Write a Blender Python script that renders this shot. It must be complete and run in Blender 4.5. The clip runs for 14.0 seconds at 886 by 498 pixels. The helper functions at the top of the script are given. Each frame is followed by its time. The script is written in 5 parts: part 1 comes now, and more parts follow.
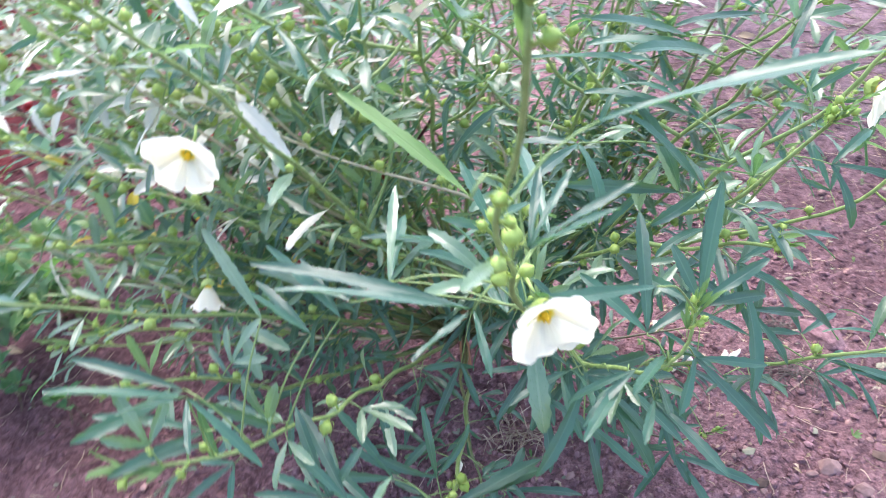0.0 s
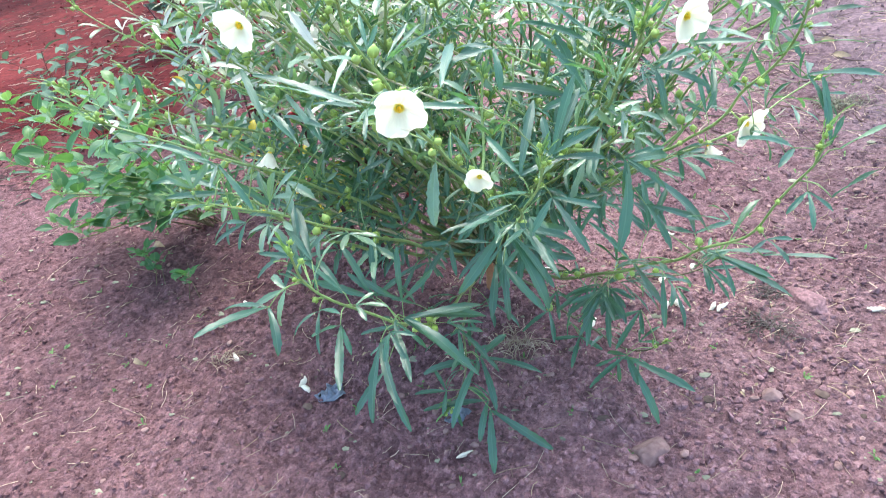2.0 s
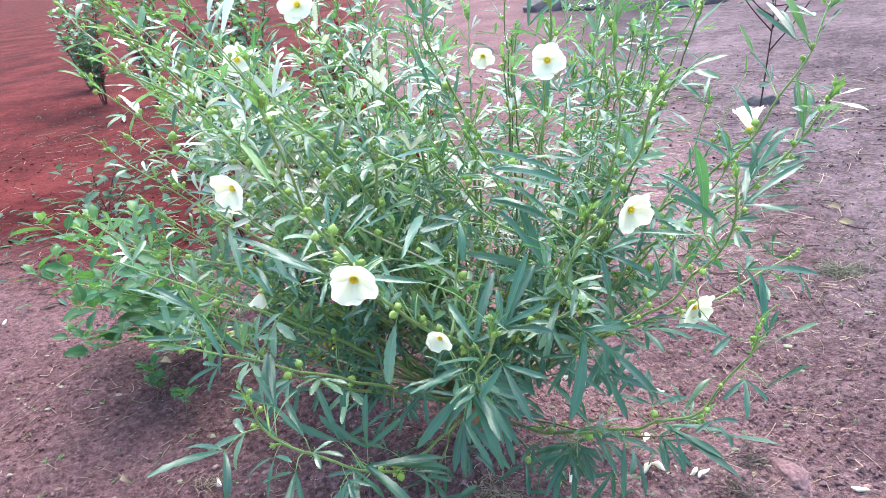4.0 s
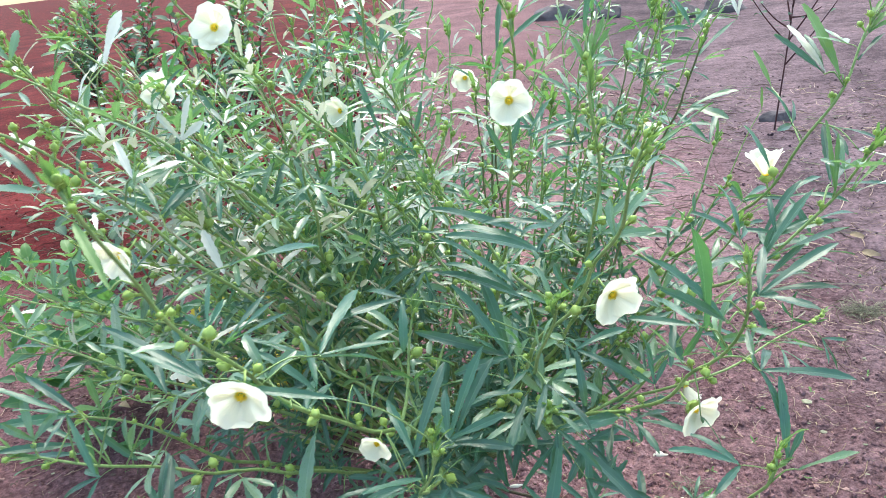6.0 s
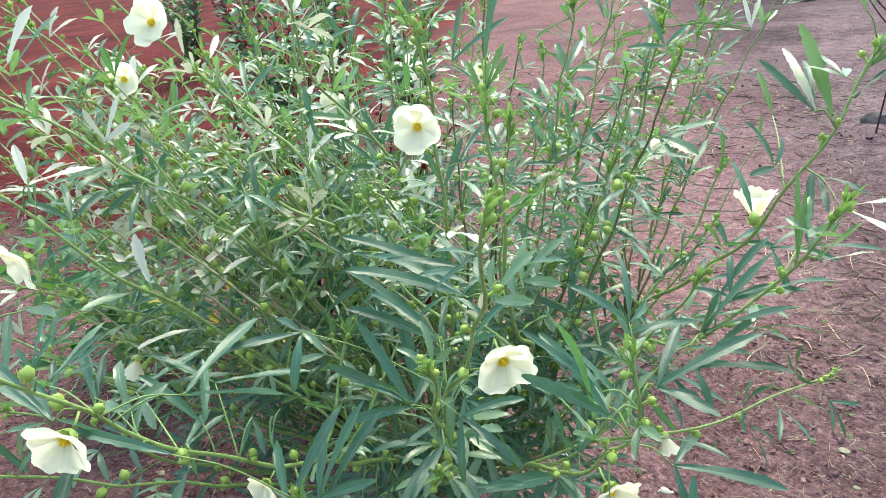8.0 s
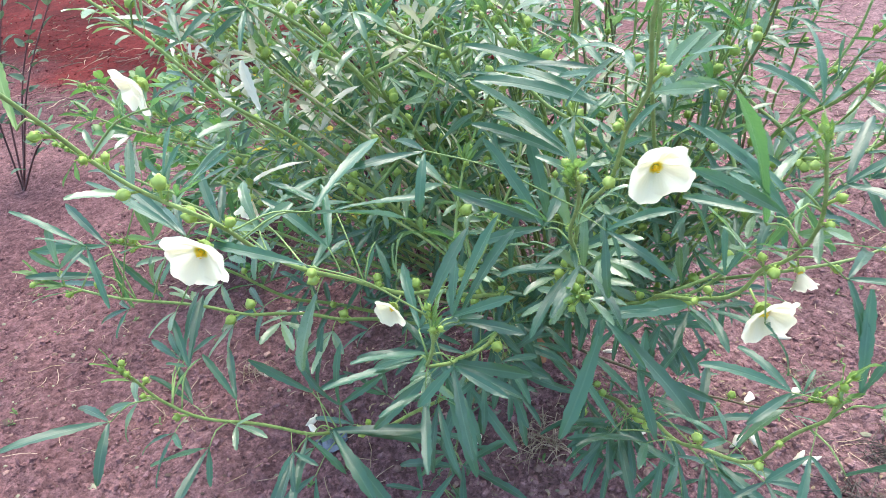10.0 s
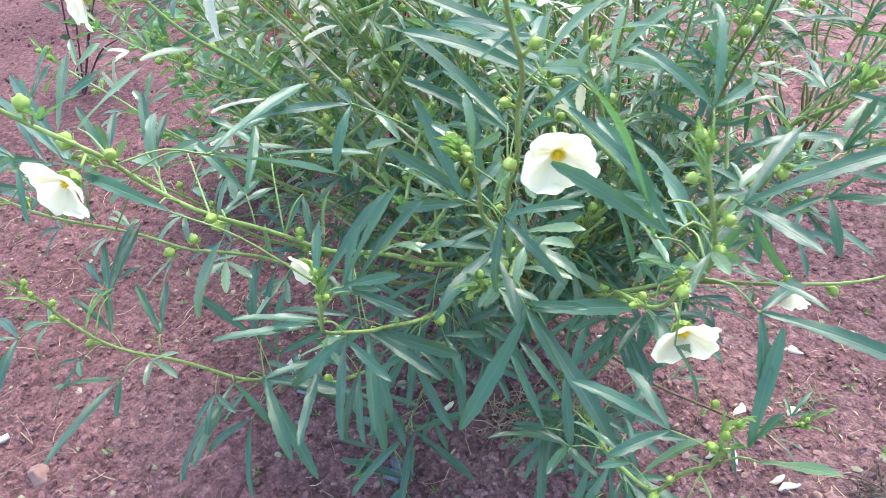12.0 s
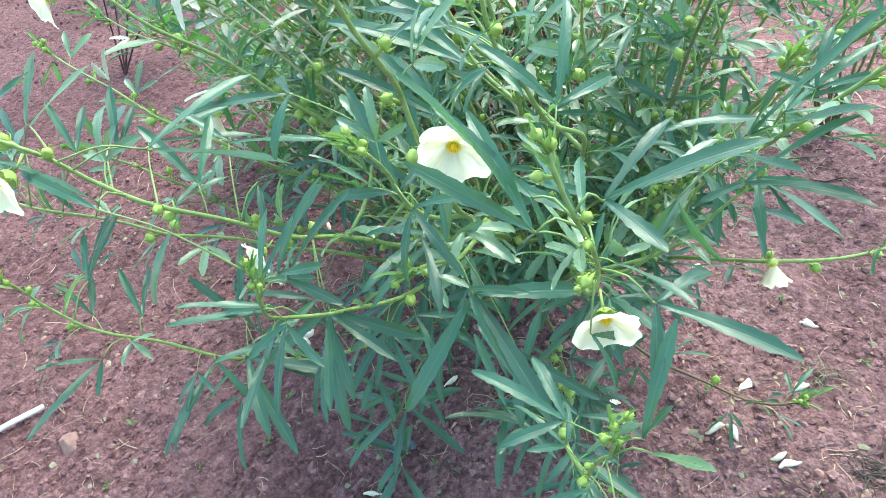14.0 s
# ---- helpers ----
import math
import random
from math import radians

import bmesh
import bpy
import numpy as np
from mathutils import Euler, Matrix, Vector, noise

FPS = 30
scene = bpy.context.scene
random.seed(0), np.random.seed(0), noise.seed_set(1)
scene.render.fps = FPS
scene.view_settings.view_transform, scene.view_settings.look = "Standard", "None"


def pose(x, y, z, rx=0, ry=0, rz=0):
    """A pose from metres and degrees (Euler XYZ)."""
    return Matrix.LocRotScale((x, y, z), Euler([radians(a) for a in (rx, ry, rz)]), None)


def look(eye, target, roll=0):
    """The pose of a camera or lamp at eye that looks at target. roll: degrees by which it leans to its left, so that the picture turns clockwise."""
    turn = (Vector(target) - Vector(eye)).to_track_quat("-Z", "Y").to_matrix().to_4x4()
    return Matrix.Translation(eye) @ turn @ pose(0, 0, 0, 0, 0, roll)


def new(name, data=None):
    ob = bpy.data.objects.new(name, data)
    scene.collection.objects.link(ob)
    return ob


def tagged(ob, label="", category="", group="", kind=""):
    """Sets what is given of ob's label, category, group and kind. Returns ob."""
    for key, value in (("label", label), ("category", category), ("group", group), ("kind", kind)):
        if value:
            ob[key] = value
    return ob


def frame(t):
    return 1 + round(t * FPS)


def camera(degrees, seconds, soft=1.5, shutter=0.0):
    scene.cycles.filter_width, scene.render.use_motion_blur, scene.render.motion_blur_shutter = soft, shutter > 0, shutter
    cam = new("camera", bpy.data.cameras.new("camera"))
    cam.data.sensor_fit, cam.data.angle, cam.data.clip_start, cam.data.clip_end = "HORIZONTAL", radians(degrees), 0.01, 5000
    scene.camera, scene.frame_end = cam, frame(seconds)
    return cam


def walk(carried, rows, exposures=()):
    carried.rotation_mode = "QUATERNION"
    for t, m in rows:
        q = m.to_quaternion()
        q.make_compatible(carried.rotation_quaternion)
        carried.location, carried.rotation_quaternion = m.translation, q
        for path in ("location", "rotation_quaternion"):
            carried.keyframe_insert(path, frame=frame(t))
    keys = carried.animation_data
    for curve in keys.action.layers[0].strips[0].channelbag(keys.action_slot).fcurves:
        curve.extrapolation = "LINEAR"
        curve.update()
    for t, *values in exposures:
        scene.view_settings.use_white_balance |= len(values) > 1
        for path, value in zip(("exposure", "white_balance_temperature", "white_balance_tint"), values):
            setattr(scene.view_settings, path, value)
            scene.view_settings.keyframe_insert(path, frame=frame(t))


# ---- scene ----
cam = camera(62.7, 14.0, soft=0.6, shutter=0.25)
PATH = [
    (0, (0.055, -0.054, 1.403), (-0.186, 1.536, 0.214), -10.4),
    (0.5, (0.24, -0.194, 1.354), (-0.341, 1.323, 0.188), -6.7),
    (1, (0.383, -0.294, 1.352), (-0.206, 1.233, 0.202), -7.9),
    (1.5, (0.406, -0.391, 1.348), (-0.211, 1.133, 0.21), -11.1),
    (2, (0.416, -0.478, 1.376), (-0.206, 1.089, 0.301), -10.6),
    (2.5, (0.482, -0.484, 1.406), (-0.153, 1.135, 0.417), -9.1),
    (3, (0.532, -0.467, 1.412), (-0.145, 1.17, 0.483), -8.3),
    (3.5, (0.546, -0.47, 1.444), (-0.175, 1.208, 0.627), -7.3),
    (3.7, (0.556, -0.482, 1.455), (-0.16, 1.216, 0.678), -7.0),
    (5.8, (0.546, -0.219, 1.467), (-0.19, 1.474, 0.698), -7.1),
    (6, (0.557, -0.177, 1.45), (-0.19, 1.518, 0.695), -7.0),
    (6.5, (0.626, -0.054, 1.465), (-0.155, 1.614, 0.686), -5.8),
    (7, (0.686, 0.025, 1.495), (-0.226, 1.625, 0.714), -5.3),
    (7.2, (0.699, 0.041, 1.486), (-0.238, 1.624, 0.701), -5.4),
    (9.3, (0.737, 0.047, 1.439), (-0.335, 1.488, 0.56), -9.0),
    (9.5, (0.717, 0.039, 1.404), (-0.401, 1.405, 0.463), -9.8),
    (10, (0.656, 0.032, 1.385), (-0.443, 1.302, 0.3), -10.9),
    (10.5, (0.583, 0.045, 1.392), (-0.514, 1.311, 0.299), -12.1),
    (11, (0.559, 0.053, 1.394), (-0.525, 1.318, 0.287), -11.4),
    (11.5, (0.646, 0.107, 1.383), (-0.487, 1.33, 0.278), -7.5),
    (12, (0.754, 0.202, 1.342), (-0.459, 1.277, 0.17), -7.3),
    (12.5, (0.797, 0.271, 1.343), (-0.434, 1.289, 0.14), -8.8),
    (13, (0.82, 0.289, 1.348), (-0.441, 1.261, 0.138), -10.2),
    (13.5, (0.833, 0.291, 1.342), (-0.451, 1.227, 0.127), -11.2),
    (14, (0.848, 0.31, 1.346), (-0.447, 1.22, 0.123), -12.0),
]
EXPOSURES = [(0, 1.97, 6500, 17), (0.5, 2.03, 6500, 11), (1.0, 2.12, 6450, 4), (2.0, 2.10, 6450, 3), (3.5, 1.97, 6350, 2), (6.0, 1.66, 6700, -1), (7.0, 1.54, 7150, -4), (9.5, 1.59, 7350, -3), (10.0, 1.83, 6800, 5), (11.0, 1.86, 6650, 9), (12.5, 1.94, 6600, 3), (14.0, 1.96, 6600, -10)]
walk(cam, [(t, look(eye, target, roll)) for t, eye, target, roll in PATH], EXPOSURES)

# ---- light: hazy daylight, a veiled sun behind the shrub ----
SUN_AZ, SUN_EL = 0.25, 1.08
world = bpy.data.worlds.new("sky")
scene.world = world
world.use_nodes = True
wn = world.node_tree.nodes
sky = wn.new("ShaderNodeTexSky")
sky.sky_type, sky.sun_disc = "NISHITA", False
sky.sun_elevation, sky.sun_rotation = SUN_EL, -SUN_AZ
sky.air_density, sky.dust_density, sky.ozone_density = 1.0, 2.4, 1.6
world.node_tree.links.new(sky.outputs[0], wn["Background"].inputs[0])
wn["Background"].inputs[1].default_value = 0.20
lamp = bpy.data.lights.new("sun", "SUN")
lamp.energy, lamp.angle, lamp.color = 1.34, radians(42), (1.0, 0.97, 0.92)
sun_dir = Vector((-math.sin(SUN_AZ) * math.cos(SUN_EL), math.cos(SUN_AZ) * math.cos(SUN_EL), math.sin(SUN_EL)))
new("sun", lamp).matrix_world = look(sun_dir * 20, (0, 0, 0))


# ---- materials ----
class Nodes:
    """A small wrapper to write node materials."""

    def __init__(self, name):
        self.mat = bpy.data.materials.new(name)
        self.mat.use_nodes = True
        self.t = self.mat.node_tree
        self.bsdf = self.t.nodes["Principled BSDF"]
        self.out = self.t.nodes["Material Output"]

    def add(self, kind, **inputs):
        n = self.t.nodes.new(kind)
        for k, v in inputs.items():
            self.link(v, n.inputs[k.replace("_", " ")])
        return n

    def link(self, v, sock):
        if isinstance(v, bpy.types.NodeSocket):
            self.t.links.new(v, sock)
        else:
            sock.default_value = v

    def noise(self, vec, scale, detail=4.0, rough=0.6):
        n = self.t.nodes.new("ShaderNodeTexNoise")
        self.link(vec, n.inputs["Vector"])
        n.inputs["Scale"].default_value, n.inputs["Detail"].default_value, n.inputs["Roughness"].default_value = scale, detail, rough
        return n.outputs["Fac"]

    def ramp(self, fac, *stops):
        n = self.t.nodes.new("ShaderNodeValToRGB")
        self.link(fac, n.inputs["Fac"])
        e = n.color_ramp.elements
        while len(e) < len(stops):
            e.new(0.5)
        for el, (p, c) in zip(e, stops):
            el.position, el.color = p, (*c, 1) if len(c) == 3 else c
        return n.outputs["Color"]

    def mix(self, fac, a, b, mode="MIX"):
        n = self.t.nodes.new("ShaderNodeMix")
        n.data_type, n.blend_type = "RGBA", mode
        self.link(fac, n.inputs[0])
        self.link((*a, 1) if isinstance(a, tuple) and len(a) == 3 else a, n.inputs[6])
        self.link((*b, 1) if isinstance(b, tuple) and len(b) == 3 else b, n.inputs[7])
        return n.outputs[2]

    def math(self, op, a, b=0.0, c=0.0):
        n = self.t.nodes.new("ShaderNodeMath")
        n.operation = op
        for v, s in zip((a, b, c), n.inputs):
            self.link(v, s)
        return n.outputs[0]

    def bump(self, height, strength, dist):
        n = self.t.nodes.new("ShaderNodeBump")
        self.link(height, n.inputs["Height"])
        n.inputs["Strength"].default_value, n.inputs["Distance"].default_value = strength, dist
        self.t.links.new(n.outputs[0], self.bsdf.inputs["Normal"])
        return n.outputs[0]

    def coords(self):
        return self.t.nodes.new("ShaderNodeTexCoord").outputs["Object"]

    def world_coords(self):
        return self.t.nodes.new("ShaderNodeNewGeometry").outputs["Position"]

    def chance(self):
        """A random value of the object and of the loose piece of mesh."""
        a = self.t.nodes.new("ShaderNodeObjectInfo").outputs["Random"]
        b = self.t.nodes.new("ShaderNodeNewGeometry").outputs["Random Per Island"]
        return self.math("FRACT", self.math("ADD", a, b))

    def through_light(self, color, share):
        """Lets part of the light through, as thin leaves and petals do."""
        tr = self.t.nodes.new("ShaderNodeBsdfTranslucent")
        self.link(color, tr.inputs["Color"])
        m = self.t.nodes.new("ShaderNodeMixShader")
        m.inputs[0].default_value = share
        self.t.links.new(self.bsdf.outputs[0], m.inputs[1])
        self.t.links.new(tr.outputs[0], m.inputs[2])
        self.t.links.new(m.outputs[0], self.out.inputs["Surface"])

    def set(self, **inputs):
        for k, v in inputs.items():
            v = (*v, 1) if isinstance(v, tuple) and len(v) == 3 else v
            self.link(v, self.bsdf.inputs[k.replace("_", " ")])
        return self.mat


def leaf_material(name, dark, light, vein, glow, share, rough=0.42, spec=0.5, sheen=0.05):
    m = Nodes(name)
    uv = m.t.nodes.new("ShaderNodeUVMap").outputs[0]
    sep = m.add("ShaderNodeSeparateXYZ", Vector=uv)
    across = m.math("ABSOLUTE", m.math("SUBTRACT", sep.outputs[0], 0.5))
    rib = m.ramp(across, (0.03, (1, 1, 1)), (0.075, (0, 0, 0)))
    base = m.ramp(m.chance(), (0.0, dark), (1.0, light))
    pos = m.coords()
    blot = m.noise(pos, 45, 4)
    base = m.mix(m.ramp(blot, (0.35, (0, 0, 0)), (0.7, (0.35, 0.35, 0.35))), base, light)
    spots = m.ramp(m.noise(pos, 260, 2), (0.72, (0, 0, 0)), (0.80, (0.22, 0.22, 0.22)))
    base = m.mix(spots, base, tuple(c * 0.6 + 0.06 for c in light))
    col = m.mix(m.math("MULTIPLY", rib, 0.28), base, vein)
    ribs = m.math("SINE", m.math("MULTIPLY", m.math("SUBTRACT", sep.outputs[1], m.math("MULTIPLY", across, 0.12)), 95.0))
    m.bump(m.math("ADD", m.math("ADD", m.math("MULTIPLY", m.noise(pos, 90, 3, 0.6), 1.0), m.math("MULTIPLY", ribs, 0.045)), m.math("MULTIPLY", rib, -0.8)), 0.4, 0.0016)
    m.set(Base_Color=col, Roughness=m.math("MULTIPLY_ADD", m.noise(pos, 300, 3), 0.35, rough - 0.18), Specular_IOR_Level=spec, Coat_Weight=sheen * 3, Coat_Roughness=0.26, Sheen_Weight=sheen, Sheen_Roughness=0.35, Sheen_Tint=(0.80, 0.92, 0.90))
    m.through_light(m.mix(0.5, col, glow), share)
    return m.mat


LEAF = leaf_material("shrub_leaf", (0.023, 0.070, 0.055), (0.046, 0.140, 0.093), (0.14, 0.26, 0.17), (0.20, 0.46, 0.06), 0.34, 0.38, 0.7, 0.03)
# light green and near-white copies; the near-white paints glints into the leaf colour
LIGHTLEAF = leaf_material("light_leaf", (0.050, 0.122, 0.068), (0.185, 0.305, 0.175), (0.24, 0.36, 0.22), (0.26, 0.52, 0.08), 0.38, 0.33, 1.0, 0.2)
GLINTLEAF = leaf_material("glinting_leaf", (0.42, 0.43, 0.34), (0.68, 0.66, 0.56), (0.55, 0.58, 0.45), (0.50, 0.58, 0.34), 0.30, 0.40, 0.8, 0.2)
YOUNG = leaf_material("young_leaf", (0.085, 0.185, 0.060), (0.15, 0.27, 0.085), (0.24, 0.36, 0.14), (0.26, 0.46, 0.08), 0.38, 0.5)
WEED = leaf_material("weed_leaf", (0.024, 0.095, 0.046), (0.060, 0.170, 0.072), (0.22, 0.34, 0.12), (0.22, 0.46, 0.06), 0.35, 0.6, 0.3)
GREYLEAF = leaf_material("dusty_leaf", (0.070, 0.12, 0.085), (0.12, 0.18, 0.125), (0.20, 0.24, 0.17), (0.15, 0.25, 0.10), 0.2, 0.85, 0.15, 0.0)
YELLOWLEAF = leaf_material("yellowed_leaf", (0.42, 0.34, 0.03), (0.60, 0.48, 0.06), (0.55, 0.45, 0.15), (0.6, 0.5, 0.05), 0.35, 0.55)


def grain_material(name, a, b, scale, rough=0.7, bump=0.3, dist=0.001, share=0.0, spec=0.4):
    m = Nodes(name)
    pos = m.coords()
    n1, n2 = m.noise(pos, scale, 5), m.noise(pos, scale * 0.13, 3)
    col = m.mix(n2, m.ramp(n1, (0.3, a), (0.7, b)), m.ramp(m.chance(), (0.0, a), (1.0, b)))
    m.bump(n1, bump, dist)
    m.set(Base_Color=col, Roughness=rough, Specular_IOR_Level=spec)
    if share:
        m.through_light(col, share)
    return m.mat


def stem_material():
    """Green shoots that turn brown and woody towards their feet."""
    m = Nodes("green_stem")
    pos = m.coords()
    n1 = m.noise(pos, 90, 5)
    green = m.ramp(n1, (0.3, (0.14, 0.225, 0.06)), (0.7, (0.27, 0.36, 0.125)))
    brown = m.ramp(n1, (0.3, (0.055, 0.040, 0.020)), (0.7, (0.13, 0.105, 0.045)))
    high = m.math("MULTIPLY_ADD", m.noise(pos, 6, 2), 0.3, m.add("ShaderNodeSeparateXYZ", Vector=pos).outputs[2])
    m.bump(n1, 0.3, 0.001)
    return m.set(Base_Color=m.mix(m.ramp(high, (0.26, (0, 0, 0)), (0.52, (1, 1, 1))), brown, green), Roughness=0.5)


STEM = stem_material()
PALESTEM = grain_material("pale_stem", (0.30, 0.28, 0.16), (0.52, 0.46, 0.32), 60, 0.55)
OLDSTEM = grain_material("old_stem", (0.085, 0.095, 0.040), (0.17, 0.19, 0.08), 70, 0.7, 0.4, 0.001)
PETIOLE = grain_material("petiole", (0.13, 0.22, 0.065), (0.24, 0.33, 0.115), 80, 0.5)
BARK = grain_material("brown_stem", (0.16, 0.075, 0.035), (0.34, 0.16, 0.08), 60, 0.8, 0.5, 0.002)
DARKSTEM = grain_material("dark_red_stem", (0.035, 0.012, 0.014), (0.09, 0.030, 0.030), 70, 0.6)
BUD = grain_material("green_bud", (0.24, 0.36, 0.06), (0.40, 0.52, 0.15), 120, 0.5, 0.3, 0.001, 0.2)
CALYX = grain_material("calyx", (0.24, 0.36, 0.08), (0.42, 0.52, 0.18), 120, 0.5, 0.3, 0.001, 0.25)
RED = grain_material("red_calyx", (0.22, 0.008, 0.012), (0.42, 0.02, 0.03), 90, 0.35, 0.3, 0.001, 0.15)
ROCK = grain_material("stone", (0.12, 0.066, 0.060), (0.27, 0.165, 0.150), 55, 0.9, 0.8, 0.004)
CLOD = grain_material("soil_clod", (0.13, 0.072, 0.066), (0.33, 0.205, 0.185), 60, 0.95, 0.8, 0.003, 0.0, 0.2)
STRAW = grain_material("dry_straw", (0.20, 0.13, 0.085), (0.50, 0.39, 0.29), 50, 0.8)
DRYLEAF = grain_material("withered_leaf", (0.16, 0.12, 0.075), (0.42, 0.31, 0.19), 50, 0.8, 0.5, 0.002, 0.15)
DRYGREEN = grain_material("withered_grass", (0.10, 0.10, 0.065), (0.27, 0.26, 0.18), 60, 0.8)
HUMUS = grain_material("rotted_leaf", (0.040, 0.026, 0.022), (0.13, 0.088, 0.070), 70, 0.9, 0.5, 0.001, 0.0, 0.2)
WITHER = grain_material("blackened_grass", (0.035, 0.028, 0.026), (0.13, 0.105, 0.09), 60, 0.85)
GRASS = grain_material("weed_seedling", (0.07, 0.15, 0.04), (0.16, 0.27, 0.08), 60, 0.5, 0.2, 0.001, 0.3)
PALE = grain_material("wilted_petal", (0.72, 0.62, 0.47), (0.90, 0.87, 0.76), 70, 0.6, 0.4, 0.001, 0.25)
PIPE = grain_material("white_plastic", (0.66, 0.64, 0.60), (0.82, 0.80, 0.76), 25, 0.4, 0.1)
FOIL = grain_material("blue_plastic", (0.030, 0.035, 0.048), (0.20, 0.24, 0.31), 90, 0.28, 0.6, 0.003, 0.3, 0.5)
BOULDER = grain_material("dark_boulder", (0.045, 0.038, 0.042), (0.12, 0.10, 0.105), 9, 0.9, 0.8, 0.02)


def petal_material():
    m = Nodes("cream_petal")
    sep = m.add("ShaderNodeSeparateXYZ", Vector=m.t.nodes.new("ShaderNodeUVMap").outputs[0])
    col = m.ramp(sep.outputs[1], (0.02, (0.95, 0.68, 0.04)), (0.06, (0.95, 0.80, 0.16)), (0.11, (0.90, 0.87, 0.70)), (1.0, (0.92, 0.90, 0.75)))
    rays = m.math("SINE", m.math("MULTIPLY", sep.outputs[0], 62.0))
    m.bump(m.math("ADD", m.math("MULTIPLY", rays, 0.3), m.noise(m.coords(), 90, 3)), 0.4, 0.001)
    m.set(Base_Color=col, Roughness=0.6, Specular_IOR_Level=0.25)
    m.through_light(col, 0.5)
    return m.mat


PETAL = petal_material()
POLLEN = grain_material("yellow_stamens", (0.95, 0.68, 0.03), (0.95, 0.80, 0.10), 200, 0.7, 0.3, 0.0005, 0.5)


def soil_material(name, relief_depth):
    m = Nodes(name)
    p = m.world_coords()
    big, mid, fine, grit = m.noise(p, 0.9, 4), m.noise(p, 7, 8, 0.72), m.noise(p, 38, 7, 0.75), m.noise(p, 210, 3, 0.7)
    col = m.mix(mid, m.ramp(fine, (0.34, (0.085, 0.044, 0.047)), (0.5, (0.21, 0.120, 0.120)), (0.64, (0.42, 0.270, 0.262))), m.ramp(big, (0.36, (0.12, 0.070, 0.074)), (0.64, (0.33, 0.205, 0.195))))
    col = m.mix(m.ramp(grit, (0.52, (0, 0, 0)), (0.68, (0.55, 0.55, 0.55))), col, (0.070, 0.040, 0.038))
    col = m.mix(m.ramp(grit, (0.22, (0.5, 0.5, 0.5)), (0.36, (0, 0, 0))), col, (0.44, 0.30, 0.25))
    cells, small = m.t.nodes.new("ShaderNodeTexVoronoi"), m.t.nodes.new("ShaderNodeTexVoronoi")
    for cell, size in ((cells, 42.0), (small, 110.0)):
        m.t.links.new(m.mix(0.04, p, m.t.nodes["Noise Texture"].outputs["Color"]), cell.inputs["Vector"])
        cell.inputs["Scale"].default_value = size
    tone = m.add("ShaderNodeSeparateColor", Color=cells.outputs["Color"]).outputs[0]
    tone2 = m.add("ShaderNodeSeparateColor", Color=small.outputs["Color"]).outputs[1]
    speck = m.math("MULTIPLY", m.math("ADD", m.math("MULTIPLY", tone, 0.6), m.math("MULTIPLY", tone2, 0.6)), 1.0)
    # bright laterite to the west, greyer trodden ground far ahead
    sep = m.add("ShaderNodeSeparateXYZ", Vector=p)
    wob = m.math("MULTIPLY", m.math("SUBTRACT", big, 0.5), 1.6)
    west = m.math("ADD", m.math("MULTIPLY_ADD", sep.outputs[0], -1.0, wob), m.math("MULTIPLY", sep.outputs[1], -0.42))
    red = m.math("MULTIPLY", m.ramp(m.math("MULTIPLY", west, 0.25), (0.03, (0, 0, 0)), (0.31, (1, 1, 1))), m.ramp(m.math("MULTIPLY", m.math("ADD", sep.outputs[1], wob), 0.1), (0.205, (0, 0, 0)), (0.265, (1, 1, 1))))
    col = m.mix(red, col, m.ramp(m.math("MULTIPLY_ADD", mid, 0.30, m.math("MULTIPLY_ADD", fine, 0.15, m.math("MULTIPLY", big, 0.55))), (0.41, (0.060, 0.011, 0.012)), (0.50, (0.118, 0.021, 0.021)), (0.58, (0.185, 0.040, 0.036))))
    east = m.math("ADD", m.math("MULTIPLY_ADD", sep.outputs[0], 0.9, wob), m.math("MULTIPLY", sep.outputs[1], 0.25))
    col = m.mix(m.ramp(m.math("MULTIPLY", east, 0.25), (0.10, (0, 0, 0)), (0.45, (0.92, 0.92, 0.92))), col, m.ramp(m.math("MULTIPLY_ADD", mid, 0.35, m.math("MULTIPLY_ADD", fine, 0.35, m.math("MULTIPLY", big, 0.3))), (0.42, (0.036, 0.028, 0.032)), (0.50, (0.090, 0.070, 0.075)), (0.58, (0.152, 0.117, 0.123))))
    col = m.mix(0.6, col, m.ramp(speck, (0.2, (0.45, 0.43, 0.43)), (0.6, (1, 1, 1)), (1.0, (1.45, 1.42, 1.40))), "MULTIPLY")
    # the soil is darker to the west of the shrub
    west_tone = m.ramp(m.math("MULTIPLY_ADD", m.math("ADD", sep.outputs[0], m.math("MULTIPLY", wob, 0.6)), 0.5, 0.5), (0.0, (0.64, 0.57, 0.62)), (0.28, (0.83, 0.75, 0.80)), (0.60, (1.04, 0.95, 1.01)))
    col = m.mix(1.0, col, west_tone, "MULTIPLY")
    trodden = m.ramp(m.math("MULTIPLY", sep.outputs[1], 0.1), (0.20, (1, 1, 1)), (0.36, (0.16, 0.16, 0.16)))
    m.bump(m.math("MULTIPLY", trodden, m.math("ADD", m.math("MULTIPLY", mid, 1.5), m.math("ADD", fine, m.math("ADD", m.math("MULTIPLY", cells.outputs["Distance"], -0.55), m.math("MULTIPLY", small.outputs["Distance"], -0.35))))), 1.0, relief_depth)
    return m.set(Base_Color=col, Roughness=0.97, Specular_IOR_Level=0.06)


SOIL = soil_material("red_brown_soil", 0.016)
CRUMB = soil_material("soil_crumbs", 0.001)


